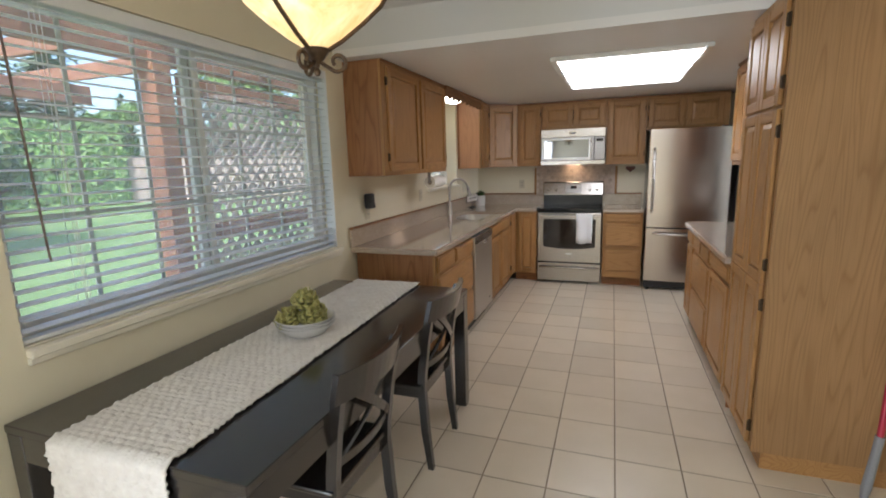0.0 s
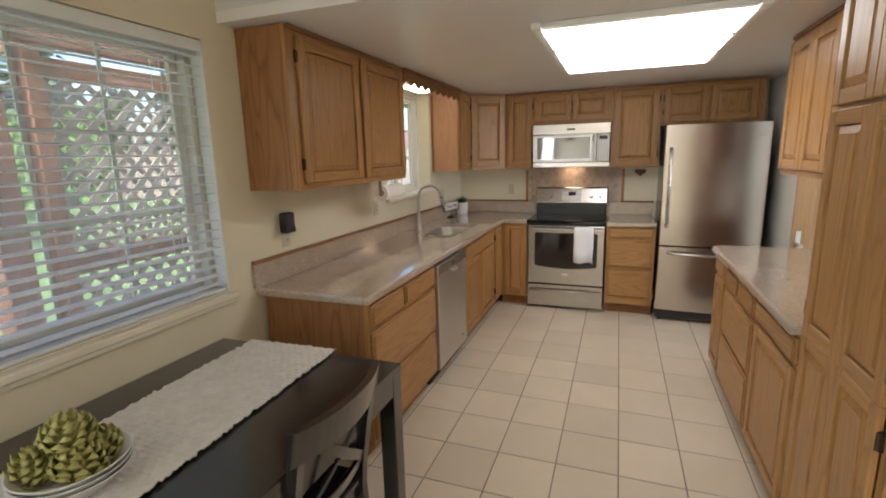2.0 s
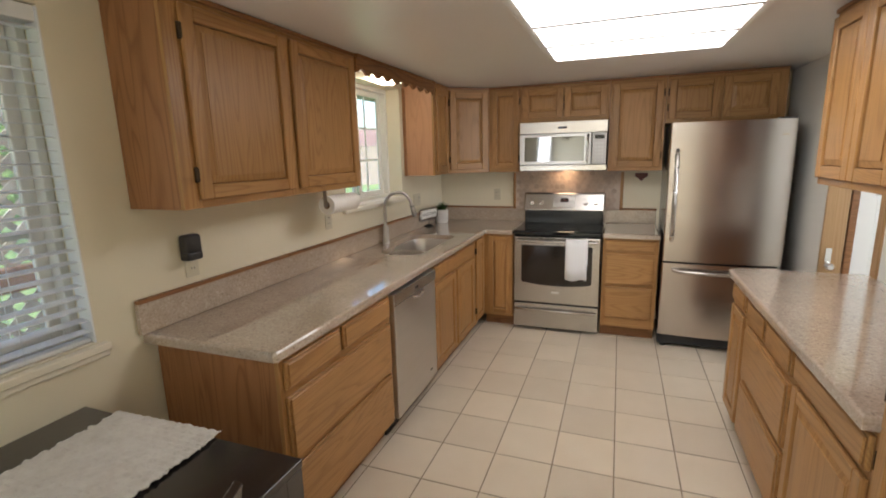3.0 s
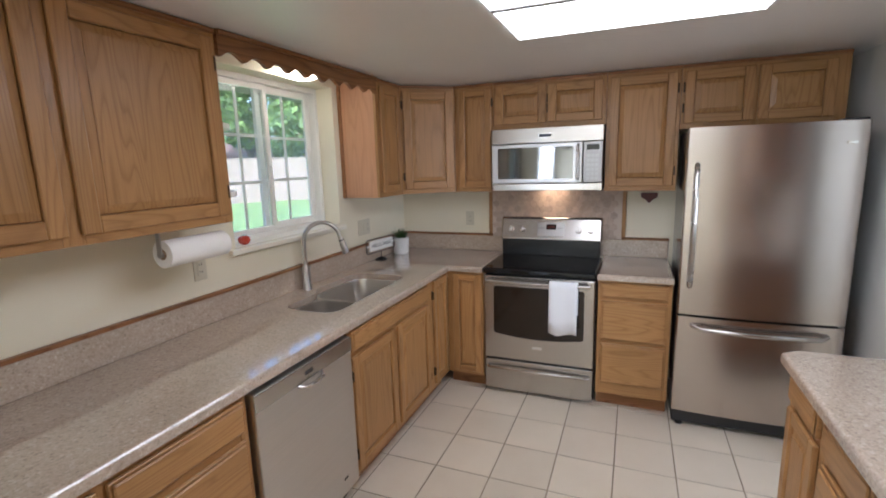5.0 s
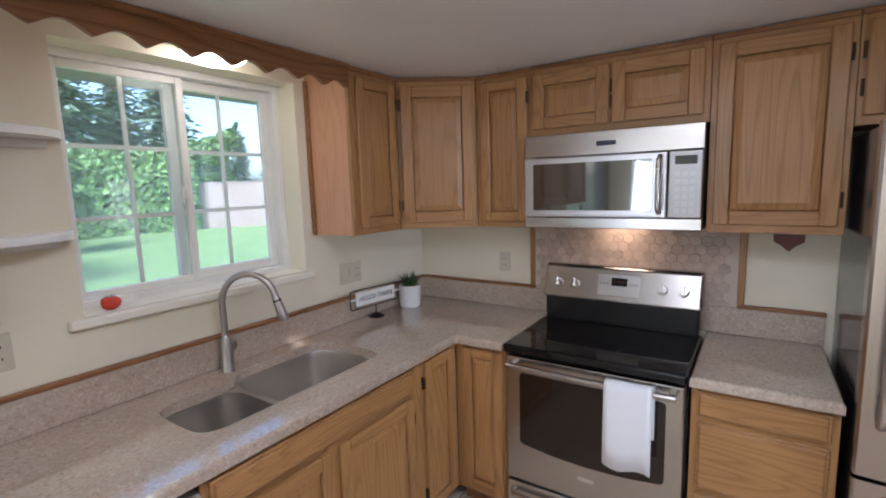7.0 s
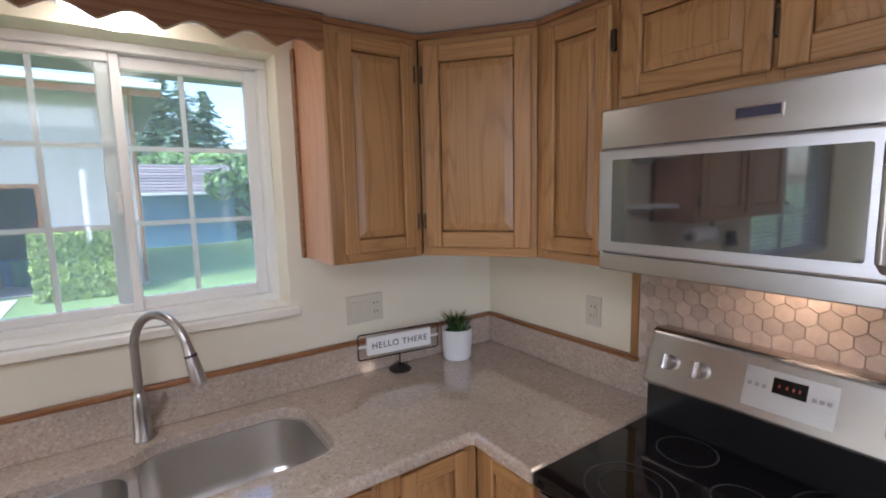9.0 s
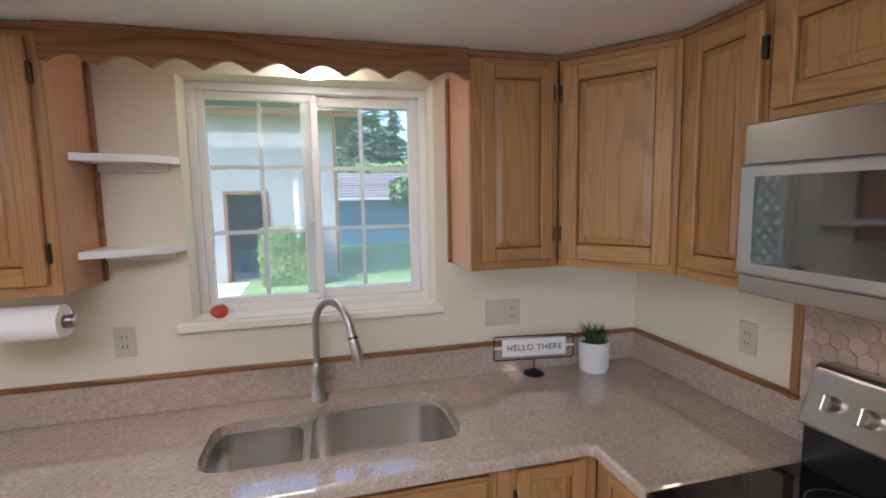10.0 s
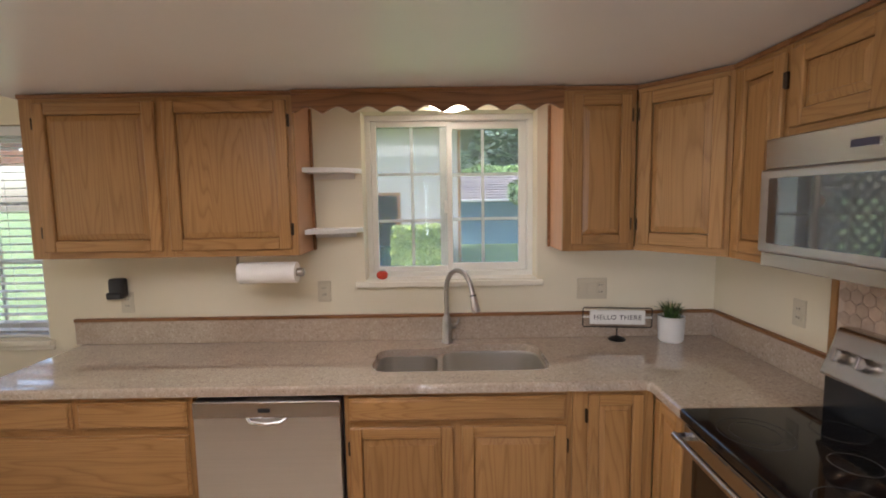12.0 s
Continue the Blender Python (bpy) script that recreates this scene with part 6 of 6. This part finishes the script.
part("roof", boxes((-0.5, GL + 0.5, -0.55, 6.9, GH, GH + 0.16)), eave_grey, ga)
part("gutter", boxes((-0.5, GL + 0.5, -0.66, -0.55, GH + 0.02, GH + 0.14), bevel=0.01), white_trim, ga, "white gutter")
part("fascia", boxes((-0.5, GL + 0.5, -0.55, -0.53, GH - 0.12, GH)), cedar, ga)
part("downpipe", tube(bmesh.new(), [(GL - 0.05, -0.6, GH), (GL - 0.05, -0.1, GH - 0.4), (GL - 0.05, -0.06, 0.1)], 0.04, 8), oak_trim, ga, "brown downpipe")
tc_ = thing("tool_chest", GX - 1.9, 3.9, -0.19, 90, "red tool chest inside the garage", "tool chest")
part("chest", boxes((0, 0.75, 0, 0.5, 0.1, 1.35), bevel=0.02), red_metal, tc_)
for k in range(6):
    part("drawer", boxes((0.04, 0.71, -0.015, 0.0, 0.18 + 0.19 * k, 0.34 + 0.19 * k), bevel=0.004), red_metal, tc_)
for x, y, c, l in ((GX - 1.6, 3.43, blue_plastic, "blue plastic bin inside the garage"), (GX - 1.4, 3.67, green_plastic, "green plastic bin inside the garage")):
    bn = thing("storage_bin", x, y, -0.19, 90, l, "bin", "bins in the garage")
    part("tub", lathe(bmesh.new(), [(0, 0), (0.15, 0), (0.19, 0.55), (0.2, 0.56), (0.0, 0.5)], 16), c, bn)

# eave of the house and garden pergola
structure("roof_eave", boxes((W - 0.78, W - 0.222, NEAR - 0.5, 4.2, 2.32, 2.42), (W - 0.78, W - 0.222, 4.2, BACK + 0.6, 2.185, 2.42)), eave_grey, "grey painted eave over the windows", "eave")
pg = thing("pergola", -2.45, 2.95, -0.21, 0, "weathered cedar pergola with posts and beams", "pergola")
part("post", boxes((-0.07, 0.07, -0.10, 0.04, 0, 2.50), bevel=0.006), cedar, pg)
part("post", boxes((-0.05, 0.05, 0.16, 0.25, 0, 2.40), bevel=0.006), cedar, pg)
part("post", boxes((-0.05, 0.05, 1.68, 1.77, 0, 2.40), bevel=0.006), cedar, pg)
part("beam", boxes((-0.045, 0.045, -4.6, 1.80, 2.42, 2.60), bevel=0.006), cedar_y, pg)
part("post", boxes((-2.37, -2.23, -0.10, 0.04, 0, 2.50), bevel=0.006), cedar, pg)
part("beam", boxes((-2.345, -2.255, -4.6, 1.1, 2.42, 2.60), bevel=0.006), cedar_y, pg)
for k in range(7):
    part("rafter", boxes((-2.9, 0.62, -4.3 + 0.85 * k, -4.255 + 0.85 * k, 2.60, 2.74), bevel=0.004), cedar_x, pg)
la = thing("lattice_panel", -2.45, 3.205, -0.21, 90, "grey-brown wooden garden lattice in a cedar frame", "lattice")
LW, LH = 1.42, 2.25
part("rail", boxes((0, LW, -0.03, 0.03, 1.17, 1.30), bevel=0.004), cedar_y, la, "cedar cross rail")
part("rail", boxes((0, LW, -0.03, 0.03, 2.25, 2.36), bevel=0.004), cedar_y, la, "cedar top rail")
wid = 0.036
for lo_, hi_ in ((0.08, 1.165), (1.305, 2.245)):
    hh = hi_ - lo_
    for dirn, yy in ((1, -0.006), (-1, 0.004)):
        k = -hh
        while k < LW:
            # a strip at 45 degrees, cut at the frame
            a0, a1 = max(0.0, k), min(LW, k + hh)
            if a1 - a0 > 0.05:
                z0_, z1_ = (lo_ + a0 - k, lo_ + a1 - k) if dirn > 0 else (hi_ - (a0 - k), hi_ - (a1 - k))
                n2 = Vector((-(z1_ - z0_), 0, a1 - a0)).normalized() * wid / 2
                bm = bmesh.new()
                q = [Vector((a0, yy, z0_)), Vector((a1, yy, z1_))]
                pts_ = [q[0] - n2, q[1] - n2, q[1] + n2, q[0] + n2]
                fr_ = [bm.verts.new(p) for p in pts_]
                bk_ = [bm.verts.new(p + Vector((0, 0.009, 0))) for p in pts_]
                bm.faces.new(fr_), bm.faces.new(bk_)
                for i in range(4):
                    bm.faces.new((fr_[i], fr_[(i + 1) % 4], bk_[(i + 1) % 4], bk_[i]))
                part("strip", bm, lattice_mat, la)
            k += 0.118

# ---- floor tiles and hexagons ----
PX_, PY_, GAP = 0.3055, 0.319, 0.0065
TX, TY = 0.529, 4.672              # one joint crossing
fl_ = bpy.data.objects["floor"]
half, halfy = (PX_ - GAP) / 2, (PY_ - GAP) / 2
bm = boxes((-half, half, -halfy, halfy, -0.0044, 0.0), bevel=0.0016)
proto = None
rest = []
for i in range(-9, 15):
    for j in range(-24, 9):
        x, y = TX + (i + 0.5) * PX_, TY + (j + 0.5) * PY_
        if x + half < W or x - half > 4.4 or y + halfy < NEAR or y - halfy > BACK:
            continue
        if -0.95 < x < 1.95 and 0.9 < y < 6.7:
            if proto is None:
                proto = part("tile", bm, tile_mat, fl_, loc=(x, y, 0))
            else:
                twin(proto, (x, y, random.uniform(-0.0003, 0.0003)), fl_)
        else:
            rest.append((x, y))
vs, fs = [], []
for x, y in rest:
    n0 = len(vs)
    x0, x1, y0, y1 = max(x - half, W), min(x + half, 4.44), max(y - halfy, NEAR), min(y + halfy, BACK)
    vs += [(x0, y0, 0), (x1, y0, 0), (x1, y1, 0), (x0, y1, 0), (x0, y0, -0.0044), (x1, y0, -0.0044), (x1, y1, -0.0044), (x0, y1, -0.0044)]
    fs += [(n0, n0 + 1, n0 + 2, n0 + 3)] + [(n0 + a, n0 + 4 + a, n0 + 4 + (a + 1) % 4, n0 + (a + 1) % 4) for a in range(4)]
tagged(part("outer_tiles", (vs, [], fs), tile_mat, fl_), kind="stuff")

HP = 0.05
hr = HP / math.sqrt(3) * 0.975
bm = bmesh.new()
a_ = [bm.verts.new((hr * math.cos(radians(60 * k + 30)), -0.0035, hr * math.sin(radians(60 * k + 30)))) for k in range(6)]
b_ = [bm.verts.new((0.94 * hr * math.cos(radians(60 * k + 30)), -0.0052, 0.94 * hr * math.sin(radians(60 * k + 30)))) for k in range(6)]
c_ = [bm.verts.new((v.co.x, 0.0, v.co.z)) for v in a_]
bm.faces.new(b_)
for k in range(6):
    bm.faces.new((a_[k], a_[(k + 1) % 6], b_[(k + 1) % 6], b_[k]))
    bm.faces.new((c_[k], c_[(k + 1) % 6], a_[(k + 1) % 6], a_[k]))
proto = None
row = 0
z = 0.012
while z < HH - 0.015:
    x = 0.03 + (HP / 2 if row % 2 else 0)
    while x < HW - 0.03:
        if proto is None:
            proto = part("tile", bm, hex_mat, hx, loc=(x, -0.010, z))
        else:
            twin(proto, (x, -0.010, z))
        x += HP
    z += HP * math.sqrt(3) / 2
    row += 1
